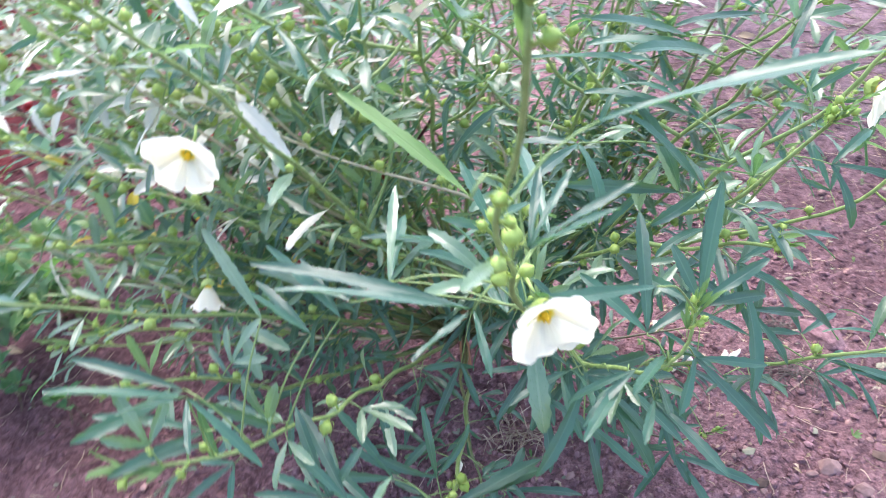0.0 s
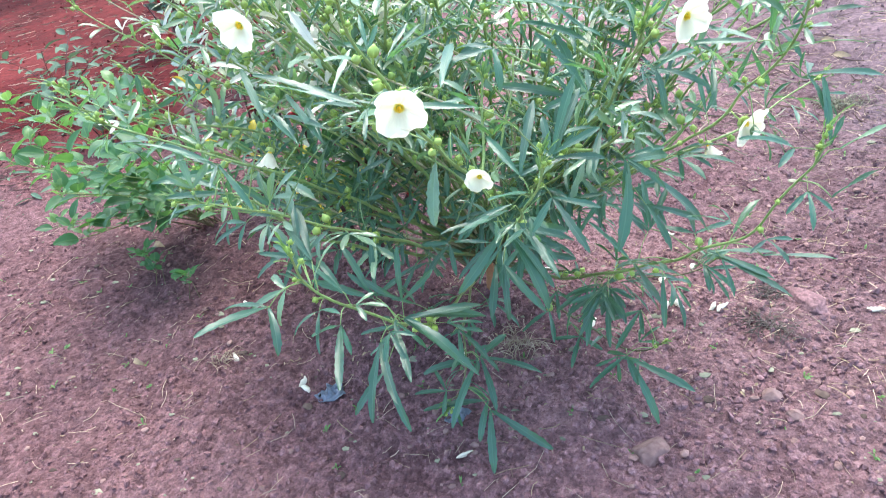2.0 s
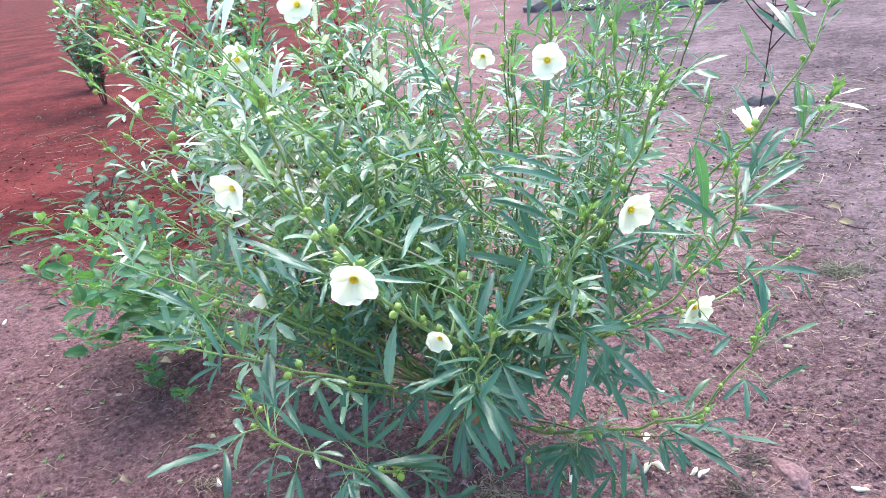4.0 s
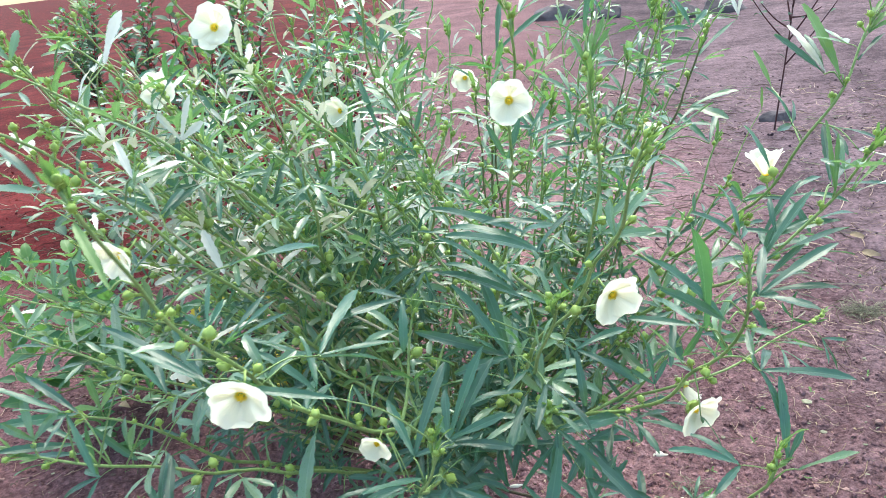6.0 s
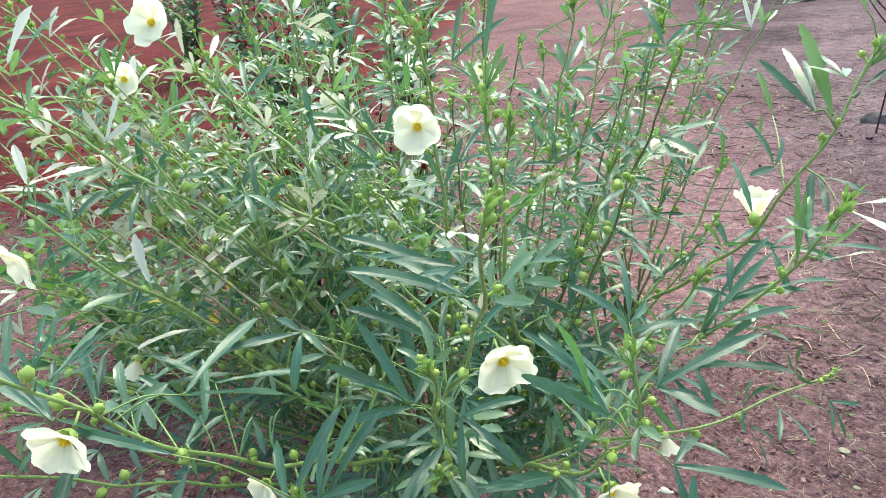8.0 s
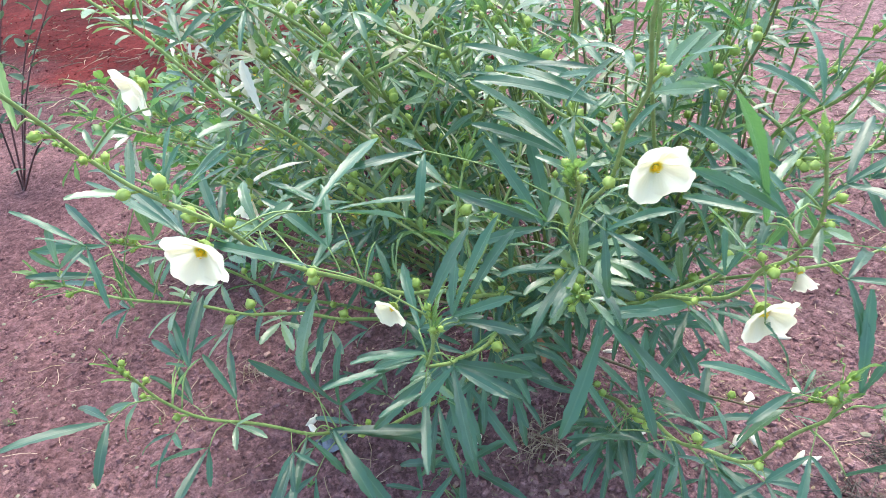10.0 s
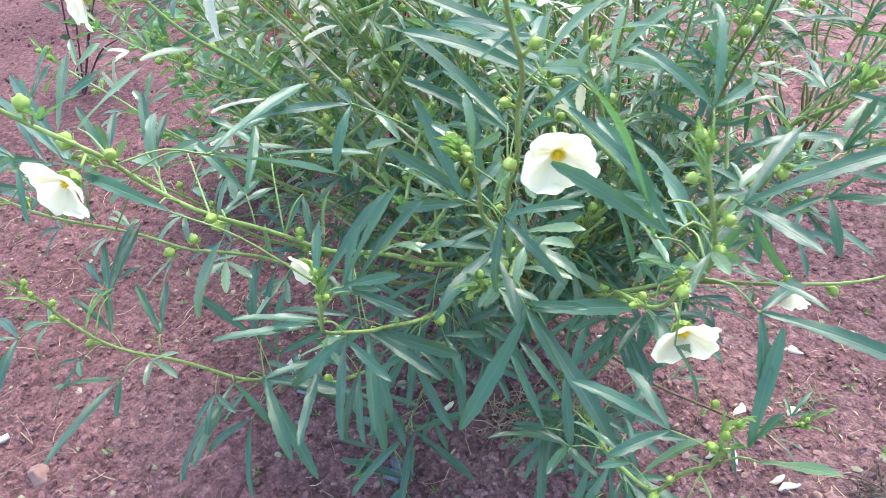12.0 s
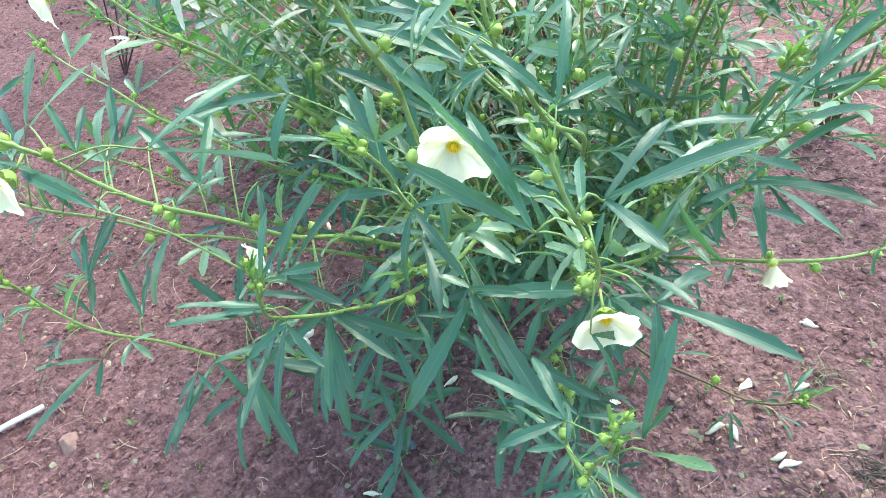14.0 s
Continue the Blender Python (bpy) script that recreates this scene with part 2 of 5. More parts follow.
# ---- mesh helpers ----
def mesh_from(name, verts, faces, mats, uvs=None, slots=None, smooth=True):
    me = bpy.data.meshes.new(name)
    me.from_pydata([tuple(v) for v in verts], [], faces)
    for mat in mats:
        me.materials.append(mat)
    if uvs is not None:
        layer = me.uv_layers.new(name="UVMap")
        idx = np.empty(len(me.loops), dtype=np.int32)
        me.loops.foreach_get("vertex_index", idx)
        layer.data.foreach_set("uv", np.asarray(uvs, dtype=np.float32)[idx].ravel())
    if slots is not None:
        me.polygons.foreach_set("material_index", np.asarray(slots, dtype=np.int32))
    me.polygons.foreach_set("use_smooth", np.full(len(faces), smooth))
    me.update()
    return me


def part(name, me, parent, m=None, label=""):
    """Links a mesh as one part of a thing; m is the pose in the parent's space."""
    ob = new(name, me)
    ob.parent = parent
    if m is not None:
        ob.matrix_basis = m
    return tagged(ob, label)


def smooth_path(pts, step=0.02):
    """A Catmull-Rom line through the points, with its arc lengths."""
    p = [Vector(q) for q in pts]
    p = [p[0] * 2 - p[1]] + p + [p[-1] * 2 - p[-2]]
    out = []
    for a, b, c, d in zip(p, p[1:], p[2:], p[3:]):
        n = max(2, int((c - b).length / step))
        for i in range(n):
            t = i / n
            out.append(0.5 * (2 * b + (c - a) * t + (2 * a - 5 * b + 4 * c - d) * t * t + (3 * b - a - 3 * c + d) * t ** 3))
    out.append(p[-2])
    return out


def tube_data(path, radii, sides=7):
    verts, faces = [], []
    side = None
    for i, c in enumerate(path):
        d = (path[min(i + 1, len(path) - 1)] - path[max(i - 1, 0)]).normalized()
        if side is None:
            side = d.orthogonal().normalized()
        side = (side - d * side.dot(d)).normalized()
        other = d.cross(side)
        for k in range(sides):
            a = 2 * math.pi * k / sides
            verts.append(c + (side * math.cos(a) + other * math.sin(a)) * radii[i])
    for i in range(len(path) - 1):
        for k in range(sides):
            k2 = (k + 1) % sides
            faces.append((i * sides + k, i * sides + k2, (i + 1) * sides + k2, (i + 1) * sides + k))
    faces.append(tuple(reversed(range(sides))))
    faces.append(tuple(range((len(path) - 1) * sides, len(path) * sides)))
    return verts, faces


def tube(name, path, r0, r1, mat, sides=7, knobs=0.0, rng=random):
    n = len(path)
    radii = [(r0 + (r1 - r0) * i / (n - 1)) * (1 + knobs * (rng.random() - 0.4)) for i in range(n)]
    v, f = tube_data(path, radii, sides)
    return mesh_from(name, v, f, [mat])


def facing(at, ahead, up=(0, 0, 1), roll=0.0, scale=1.0):
    """The pose whose y axis points ahead and whose z axis leans up."""
    y = Vector(ahead).normalized()
    z = Vector(up)
    z = z - y * z.dot(y)
    z = z.normalized() if z.length > 1e-3 else y.orthogonal().normalized()
    x = y.cross(z)
    m = Matrix((x, y, z)).transposed().to_4x4()
    return Matrix.Translation(Vector(at)) @ m @ Matrix.Rotation(roll, 4, "Y") @ Matrix.Scale(scale, 4)


# ---- leaves: three to five narrow lobes on a stalk ----
def lobe(verts, faces, uvs, slots, start, yaw, pitch, length, width, droop, twist, rng, wide=0.5, teeth=0.08, rows=15):
    """One lance-shaped blade, folded along its midrib and bending down."""
    base = len(verts)
    turn = Matrix.Rotation(yaw, 3, "Z") @ Matrix.Rotation(pitch, 3, "X")
    pos, ang = Vector(start), 0.0
    cols = (-1.0, -0.55, 0.0, 0.55, 1.0)
    for i in range(rows):
        t = i / (rows - 1)
        if wide > 0.45:
            shape = (0.22 + 0.78 * min(1.0, t / 0.46) ** 0.9) * min(1.0, (1 - t) / 0.24) ** 0.5 if 0 < t < 1 else 0.0
        else:
            shape = (math.sin(math.pi * t ** 0.7) ** 0.8) if 0 < t < 1 else 0.0
        w = width * 0.5 * max(shape, 0.05 if t < 0.5 else 0.20 if wide > 0.45 else 0.02)
        d = turn @ (Matrix.Rotation(-ang, 3, "X") @ Vector((0, 1, 0)))
        nrm = turn @ (Matrix.Rotation(-ang, 3, "X") @ Vector((0, 0, 1)))
        across = turn @ Vector((1, 0, 0))
        tw = twist * t
        a2 = across * math.cos(tw) + nrm * math.sin(tw)
        n2 = nrm * math.cos(tw) - across * math.sin(tw)
        jag = 1 + (teeth if i % 2 else -teeth) + 0.06 * (rng.random() - 0.5)
        for c in cols:
            edge = jag if abs(c) == 1 else 1
            verts.append(pos + a2 * (c * w * edge) + n2 * (abs(c) ** 1.4 * w * 0.30 + (0.0012 * math.sin(9 * t + 5 * c) if abs(c) == 1 else 0)))
            uvs.append((0.5 + 0.5 * c, t * length / 0.14))
        pos = pos + d * (length / (rows - 1))
        ang += droop / (rows - 1) * (0.5 + t)
    nc = len(cols)
    for i in range(rows - 1):
        for k in range(nc - 1):
            a = base + i * nc + k
            faces.append((a, a + 1, a + nc + 1, a + nc))
            slots.append(0)


def leaf_mesh(name, lobes, stalk, length, width, seed, blade=None, droop=0.5, spread=0.62, wide=0.52, teeth=0.08, stalk_mat=None):
    rng = random.Random(seed)
    verts, faces, uvs, slots = [], [], [], []
    n = 6
    path, p, pitch = [], Vector((0, 0, 0)), 0.25
    for i in range(n + 1):
        path.append(p.copy())
        p = p + Vector((0, math.cos(pitch), math.sin(pitch))) * (stalk / n)
        pitch -= 0.10
    v, f = tube_data(path, [0.0012 - 0.0003 * i / n for i in range(n + 1)], 5)
    verts += v
    faces += f
    uvs += [(0.5, 0.0)] * len(v)
    slots += [1] * len(f)
    start = path[-1] - Vector((0, 0.001, 0))
    for k in range(lobes):
        c = k - (lobes - 1) / 2
        size = 1 - (0.12 + 0.36 * rng.random()) * abs(c)
        lobe(verts, faces, uvs, slots, start, -c * spread * (0.95 + 0.55 * rng.random()), 0.08 + 0.75 * (rng.random() - 0.5), length * size, width * (0.85 + 0.2 * size + 0.15 * (rng.random() - 0.5)), droop * (0.5 + rng.random()), 0.7 * (rng.random() - 0.5), rng, wide, teeth)
    return mesh_from(name, verts, faces, [blade or LEAF, stalk_mat or PETIOLE], uvs, slots)


LEAVES = [leaf_mesh("leaf", n, st, ln, wd * 0.76, 10 + i, None, dr, sp) for i, (n, st, ln, wd, dr, sp) in enumerate((
    (3, 0.060, 0.125, 0.0185, 0.5, 0.72), (3, 0.055, 0.115, 0.0170, 0.9, 0.85), (3, 0.070, 0.130, 0.0180, 0.3, 0.60),
    (3, 0.050, 0.110, 0.0185, 0.6, 0.95), (3, 0.055, 0.120, 0.0165, 1.1, 0.75), (3, 0.065, 0.120, 0.0175, 0.7, 0.66),
    (2, 0.045, 0.125, 0.0175, 0.7, 0.75), (2, 0.045, 0.115, 0.0170, 0.4, 0.60), (1, 0.030, 0.115, 0.0170, 0.5, 0.4), (3, 0.045, 0.105, 0.0165, 0.3, 0.62)))]
YOUNGS = [leaf_mesh("young_leaf", n, st, ln, wd, 40 + i, YOUNG, dr, sp) for i, (n, st, ln, wd, dr, sp) in enumerate((
    (1, 0.010, 0.055, 0.007, -0.3, 0.3), (2, 0.012, 0.055, 0.007, 0.2, 0.25), (3, 0.018, 0.060, 0.008, 0.3, 0.3), (1, 0.012, 0.085, 0.011, 0.5, 0.4)))]
# the shorter, broader leaves of the upper shoots: light green ones, and near-white ones with sky glint painted into
# their colour
UPPER = ((3, 0.035, 0.095, 0.0165, 0.5, 0.70), (2, 0.030, 0.100, 0.0175, 0.4, 0.60), (1, 0.025, 0.105, 0.0190, 0.5, 0.4), (3, 0.040, 0.090, 0.0155, 0.8, 0.85),
         (2, 0.035, 0.092, 0.0170, 0.7, 0.80), (1, 0.020, 0.090, 0.0180, 0.3, 0.4), (3, 0.030, 0.100, 0.0160, 0.3, 0.58), (2, 0.025, 0.088, 0.0165, 0.6, 0.7))
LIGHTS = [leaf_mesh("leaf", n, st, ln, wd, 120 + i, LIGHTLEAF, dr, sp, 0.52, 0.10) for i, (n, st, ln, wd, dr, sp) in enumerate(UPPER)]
GLINTS = [leaf_mesh("leaf", n, st, ln, wd, 140 + i, GLINTLEAF, dr, sp, 0.52, 0.12) for i, (n, st, ln, wd, dr, sp) in enumerate(UPPER)]
# blades without a stalk, for leaves that get a stalk of their own
BLADES = {
    "T": [leaf_mesh("leaf", 3, 0.004, 0.14, 0.0143, 50 + i, None, dr, sp) for i, (dr, sp) in enumerate(((0.35, 0.72), (0.5, 0.90), (0.2, 0.62), (0.8, 0.8)))],
    "P": [leaf_mesh("leaf", 2, 0.004, 0.14, 0.0136, 64 + i, None, dr, sp) for i, (dr, sp) in enumerate(((0.3, 0.65), (0.5, 0.50), (0.7, 0.8)))],
    "O": [leaf_mesh("leaf", 1, 0.004, 0.14, 0.0130, 77 + i, None, dr, 0.3) for i, dr in enumerate((0.3, 0.5))],
}


# ---- buds and flowers ----
def bud_mesh(name, r, seed, mat=None):
    rng = random.Random(seed)
    verts, faces, slots = [], [], []
    v, f = tube_data([Vector((0, 0, 0)), Vector((0, 0.006, 0.001)), Vector((0, 0.013, 0.002))], [0.0016, 0.0015, 0.002], 5)
    verts += v
    faces += f
    rows, sides = 7, 10
    b = len(verts)
    for i in range(rows):
        t = i / (rows - 1)
        rad = r * (math.sin(math.pi * min(0.96, 0.08 + 0.92 * t)) ** 0.7) * (1.0 if t < 0.8 else 0.8)
        for k in range(sides):
            a = 2 * math.pi * k / sides
            rib = 1 + 0.07 * math.cos(5 * a)
            verts.append(Vector((math.cos(a) * rad * rib, 0.012 + t * r * 2.3, 0.002 + math.sin(a) * rad * rib)))
    for i in range(rows - 1):
        for k in range(sides):
            k2 = (k + 1) % sides
            faces.append((b + i * sides + k, b + (i + 1) * sides + k, b + (i + 1) * sides + k2, b + i * sides + k2))
    faces.append(tuple(b + (rows - 1) * sides + k for k in reversed(range(sides))))
    for k in range(7):
        # fine bracts round the bud
        a = 2 * math.pi * k / 7 + rng.random()
        d = Vector((math.cos(a), 0, math.sin(a)))
        s = Vector((-math.sin(a), 0, math.cos(a))) * 0.0008
        q0, q1, q2 = Vector((0, 0.012, 0.002)) + d * 0.003, Vector((0, 0.014, 0.002)) + d * r * 1.25, Vector((0, 0.016 + r * 1.1, 0.002)) + d * r * 1.6
        b = len(verts)
        verts += [q0 - s, q0 + s, q1 - s, q1 + s, q2]
        faces += [(b, b + 1, b + 3, b + 2), (b + 2, b + 3, b + 4)]
    return mesh_from(name, verts, faces, [mat or BUD])


BUDS = [bud_mesh("bud", r, i) for i, r in enumerate((0.0056, 0.0070, 0.0084, 0.0042))]


def petal_mesh(seed, open_r=0.0365, depth=0.021, span=2.15):
    """One petal of a funnel; the flower's axis is +y."""
    rng = random.Random(seed)
    ph = rng.random() * 6
    rows, cols = 12, 19
    verts, faces, uvs = [], [], []
    for i in range(rows):
        t = i / (rows - 1)
        for k in range(cols):
            u = k / (cols - 1) * 2 - 1
            ang = u * span * 0.5 * (0.9 + 0.1 * t)
            lip = t * (1 - 0.34 * abs(u) ** 3.2 - 0.022 * math.cos(5 * u + ph) - 0.012 * math.sin(13 * u + 2 * ph))
            rad = 0.004 + (open_r - 0.004) * lip ** 0.85
            y = depth * (lip ** 0.95) - 0.007 * (max(0.0, lip - 0.7) / 0.3) ** 2
            ruff = 0.0030 * math.sin(4 * u + ph) * t * t + 0.0018 * (u + 1) * t + 0.0012 * math.sin(11 * u + 2 * ph) * t ** 3
            verts.append(Vector((math.sin(ang) * (rad + ruff), y + ruff, math.cos(ang) * (rad + ruff))))
            uvs.append((0.5 + 0.5 * u, t))
    for i in range(rows - 1):
        for k in range(cols - 1):
            a = i * cols + k
            faces.append((a, a + 1, a + cols + 1, a + cols))
    return mesh_from("petal", verts, faces, [PETAL], uvs)


def calyx_mesh():
    verts, faces = [], []
    v, f = tube_data([Vector((0, -0.035, 0.006)), Vector((0, -0.024, 0.002)), Vector((0, -0.012, 0))], [0.0016, 0.0017, 0.0022], 6)
    verts += v
    faces += f
    rows, sides = 6, 15
    b = len(verts)
    for i in range(rows):
        t = i / (rows - 1)
        for k in range(sides):
            a = 2 * math.pi * k / sides
            point = 0.5 + 0.5 * math.cos(5 * a)
            y = -0.013 + 0.012 * t * (0.62 + 0.5 * point * t)
            rad = 0.003 + 0.0095 * t ** 0.6 + 0.004 * point * max(0, t - 0.6)
            verts.append(Vector((math.sin(a) * rad, y, math.cos(a) * rad)))
    for i in range(rows - 1):
        for k in range(sides):
            k2 = (k + 1) % sides
            faces.append((b + i * sides + k, b + i * sides + k2, b + (i + 1) * sides + k2, b + (i + 1) * sides + k))
    for k in range(8):
        a = 2 * math.pi * k / 8
        d, s = Vector((math.sin(a), 0, math.cos(a))), Vector((math.cos(a), 0, -math.sin(a))) * 0.0009
        q0, q1, q2 = Vector((0, -0.011, 0)) + d * 0.003, Vector((0, -0.007, 0)) + d * 0.014, Vector((0, 0.002, 0)) + d * 0.020
        b = len(verts)
        verts += [q0 - s, q0 + s, q1 - s, q1 + s, q2]
        faces += [(b, b + 1, b + 3, b + 2), (b + 2, b + 3, b + 4)]
    return mesh_from("calyx", verts, faces, [CALYX])


def column_mesh():
    rng = random.Random(5)
    v, f = tube_data([Vector((0, y, 0)) for y in (0.000, 0.003, 0.006, 0.009, 0.011)], [0.0042, 0.0038, 0.0034, 0.0026, 0.0012], 8)
    for _ in range(26):
        a, y = rng.random() * 6.28, 0.003 + 0.008 * rng.random()
        c = Vector((math.cos(a) * 0.0042, y, math.sin(a) * 0.0042))
        b = len(v)
        r = 0.0013
        v += [c + Vector(q) * r for q in ((1, 0, 0), (-1, 0, 0), (0, 1, 0), (0, -1, 0), (0, 0, 1), (0, 0, -1))]
        f += [(b + i, b + j, b + k) for i, j, k in ((0, 2, 4), (2, 1, 4), (1, 3, 4), (3, 0, 4), (2, 0, 5), (1, 2, 5), (3, 1, 5), (0, 3, 5))]
    return mesh_from("stamen_column", v, f, [POLLEN])


PETALS = [petal_mesh(s) for s in (1, 2, 3)]
NARROW = [petal_mesh(s, 0.029, 0.044, 1.9) for s in (4, 5)]
CUP, COLUMN = calyx_mesh(), column_mesh()


def flower(parent, origin, at, axis, scale=1.0, closed=False, roll=0.0, label="open cream-white flower with a yellow throat"):
    """A five-petalled funnel whose throat stands at the point; the calyx carries the petals."""
    ob = part("flower", CUP, parent, Matrix.Translation(-origin) @ facing(at, axis, (0, 0, 1), roll, scale), label)
    for k in range(5):
        me = (NARROW[k % 2] if closed else PETALS[k % 3])
        tilt = 0.0 if closed else 0.09 * math.sin(3.1 * k + 40 * at[0] + 17 * at[2])
        part("petal", me, ob, Matrix.Rotation(2 * math.pi * k / 5 + 0.12 * math.sin(2.3 * k + 30 * at[2]), 4, "Y") @ Matrix.Rotation(tilt, 4, "X"))
    part("stamen_column", COLUMN, ob, Matrix.Scale(0.72, 4))
    return ob


# ---- ground ----
def relief(x, y):
    p = Vector((x, y, 0))
    near = max(0.0, 1 - max(abs(x) - 3, abs(y - 1.5) - 3.5, 0) / 6)
    h = 0.020 * noise.noise(p * 1.1) + near * (0.018 * noise.noise(p * 4.3) + 0.013 * noise.noise(p * 13) + 0.008 * noise.noise(p * 34))
    far = max(0.0, math.hypot(x, y - 1) - 3.5)
    h += 0.10 * min(1.0, far / 6) * noise.noise(p * 0.35)
    h += 0.03 * math.exp(-((x + 0.15) ** 2 + (y - 1.25) ** 2) / 0.12)
    return h


def axis_steps(a, b, step, reach):
    mid = list(np.arange(a, b, step))
    lo, hi, s = [a], [mid[-1]], step
    while hi[-1] < reach:
        s *= 1.22
        hi.append(hi[-1] + s)
        lo.append(lo[-1] - s)
    return list(reversed(lo[1:])) + mid + hi[1:]


xs, ys = axis_steps(-2.6, 1.6, 0.022, 900), axis_steps(-0.6, 3.6, 0.022, 900)
gv = [(x, y, relief(x, y)) for y in ys for x in xs]
nx = len(xs)
gf = [(j * nx + i, j * nx + i + 1, (j + 1) * nx + i + 1, (j + 1) * nx + i) for j in range(len(ys) - 1) for i in range(nx - 1)]
tagged(new("ground", mesh_from("ground", gv, gf, [SOIL])), "bare red-brown soil, crumbly with litter, redder to one side", "ground", kind="structure")


# ---- shrub ----
BASE = Vector((-0.14, 1.26, relief(-0.14, 1.26)))
shrub = new("flowering_shrub")
shrub.location = BASE
tagged(shrub, "tall hibiscus-like shrub with narrow lobed leaves, buds and cream flowers", "shrub")
TO = Matrix.Translation(-BASE)
rng = random.Random(7)
leaf_list, bud_list, stem_points = [], [], []
GOLD = 2.39996


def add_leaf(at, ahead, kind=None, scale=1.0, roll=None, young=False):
    # lighter leaves come oftener high and to the west, painting the light there
    pool = YOUNGS if young else GLINTS if at[2] > 0.84 and at[0] < 0.25 and at[1] > 0.6 and rng.random() < 0.20 - 0.22 * at[0] else LIGHTS if at[2] > 0.6 and rng.random() < 0.55 - 0.35 * at[0] else LEAVES
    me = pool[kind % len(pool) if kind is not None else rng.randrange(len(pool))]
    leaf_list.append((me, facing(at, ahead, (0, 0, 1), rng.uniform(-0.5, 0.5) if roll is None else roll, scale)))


def dress(path, first, gap, density=1.0, buds=1.0, lift=0.3, size=1.0, tip=True):
    """Puts leaves and buds along a stem from the fraction first to its tip."""
    length = sum((b - a).length for a, b in zip(path, path[1:]))
    run, nxt, turn = 0.0, first * length, rng.random() * 6.28
    for a, b in zip(path, path[1:]):
        seg = (b - a).length
        while nxt < run + seg:
            t = (nxt - run) / seg
            p, d = a.lerp(b, t), (b - a).normalized()
            frac = nxt / length
            s1 = d.orthogonal().normalized()
            s2 = d.cross(s1)
            out = s1 * math.cos(turn) + s2 * math.sin(turn)
            if rng.random() < density * (1.0 if frac < 0.9 else 0.6):
                ahead = out + d * rng.uniform(0.1, 0.7) + Vector((0, 0, lift + rng.uniform(-0.5, 0.35)))
                sc = size * rng.uniform(0.60, 1.0) * (1.0 if frac < 0.75 else 1.25 - 0.5 * frac)
                add_leaf(p, ahead, scale=sc)
            if rng.random() < buds * (0.9 if frac > 0.35 else 0.4):
                for _ in range(1 if rng.random() < 0.75 else 2):
                    t2 = turn + rng.uniform(-1.2, 1.2)
                    o2 = s1 * math.cos(t2) + s2 * math.sin(t2)
                    bud_list.append((BUDS[min(3, int(rng.random() * 3)) if frac < 0.85 else 3], facing(p, o2 + d * 0.7 + Vector((0, 0, 0.2)), scale=rng.uniform(0.8, 1.15))))
            turn += GOLD
            nxt += gap * 0.78 * rng.uniform(0.75, 1.25) * (1.0 if frac < 0.8 else 0.7)
        run += seg
    if tip:
        d = (path[-1] - path[-4]).normalized()
        for k in range(4):
            o = Vector((rng.uniform(-1, 1), rng.uniform(-1, 1), rng.uniform(-0.6, 1)))
            add_leaf(path[-1] - d * 0.012 * k, d * 1.5 + o * 0.5 + Vector((0, 0, 0.3)), scale=rng.uniform(0.45, 0.85), young=True)
        for k in range(3):
            o = Vector((rng.uniform(-1, 1), rng.uniform(-1, 1), rng.uniform(-1, 1)))
            bud_list.append((BUDS[3], facing(path[-1] - d * 0.012 * k, d + o * 0.7)))


def stem(*pts, r0=0.0054, r1=0.0018, first=0.3, gap=0.05, density=0.75, buds=0.8, lift=0.25, size=1.0, tip=True, mat=None):
    path = smooth_path(pts)
    wob = rng.random() * 10
    path = [p + 0.004 * Vector((math.sin(i * 0.7 + wob), math.cos(i * 0.6 + wob), 0)) * min(1, i / 10) for i, p in enumerate(path)]
    part("stem", tube("stem", [p - BASE for p in path], r0, r1, mat or STEM, 7, 0.12, rng), shrub)
    stem_points.extend(path)
    dress(path, first, gap, density, buds * 0.34, lift, size, tip)
    return path


B0 = BASE + Vector((0, 0, -0.02))
CROWN = Vector((-0.13, 1.25, 0.16))
part("trunk", tube("trunk", [p - BASE for p in smooth_path([B0, BASE + Vector((0.004, 0, 0.06)), CROWN, (-0.12, 1.23, 0.26)])], 0.015, 0.009, BARK, 9, 0.15, rng), shrub, label="woody brown trunk foot")

# long arching stems, front ones first
S_LOW_LEFT = stem(CROWN, (-0.10, 0.95, 0.28), (-0.10, 0.66, 0.40), (-0.11, 0.47, 0.57), (-0.14, 0.34, 0.73), (-0.14, 0.30, 0.83), first=0.25, density=0.35, lift=-0.35)
S_LOW_RIGHT = stem(CROWN, (0.10, 1.06, 0.24), (0.32, 0.86, 0.42), (0.44, 0.72, 0.56), (0.53, 0.66, 0.65), (0.60, 0.61, 0.80), (0.61, 0.61, 0.85), first=0.25, density=0.75, lift=-0.1)
S_FLOWER = stem(CROWN, (0.00, 1.02, 0.46), (0.05, 0.76, 0.68), (0.05, 0.58, 0.82), (0.042, 0.449, 0.955), (0.037, 0.393, 1.03), (0.037, 0.32, 1.13), (0.047, 0.266, 1.21), (0.055, 0.238, 1.262), (0.064, 0.22, 1.31), first=0.35, density=0.3, gap=0.04, buds=1.5)
S_LEFT_UP = stem(CROWN, (-0.17, 1.03, 0.52), (-0.20, 0.77, 0.88), (-0.21, 0.60, 1.08), (-0.24, 0.54, 1.19), (-0.26, 0.48, 1.26), (-0.31, 0.40, 1.34), first=0.3, density=0.6, buds=1.0)
S_BACK_LEFT = stem(CROWN, (-0.17, 1.12, 0.60), (-0.20, 0.88, 1.00), (-0.23, 0.71, 1.18), (-0.35, 0.66, 1.28), (-0.47, 0.57, 1.38), first=0.3, density=0.65)
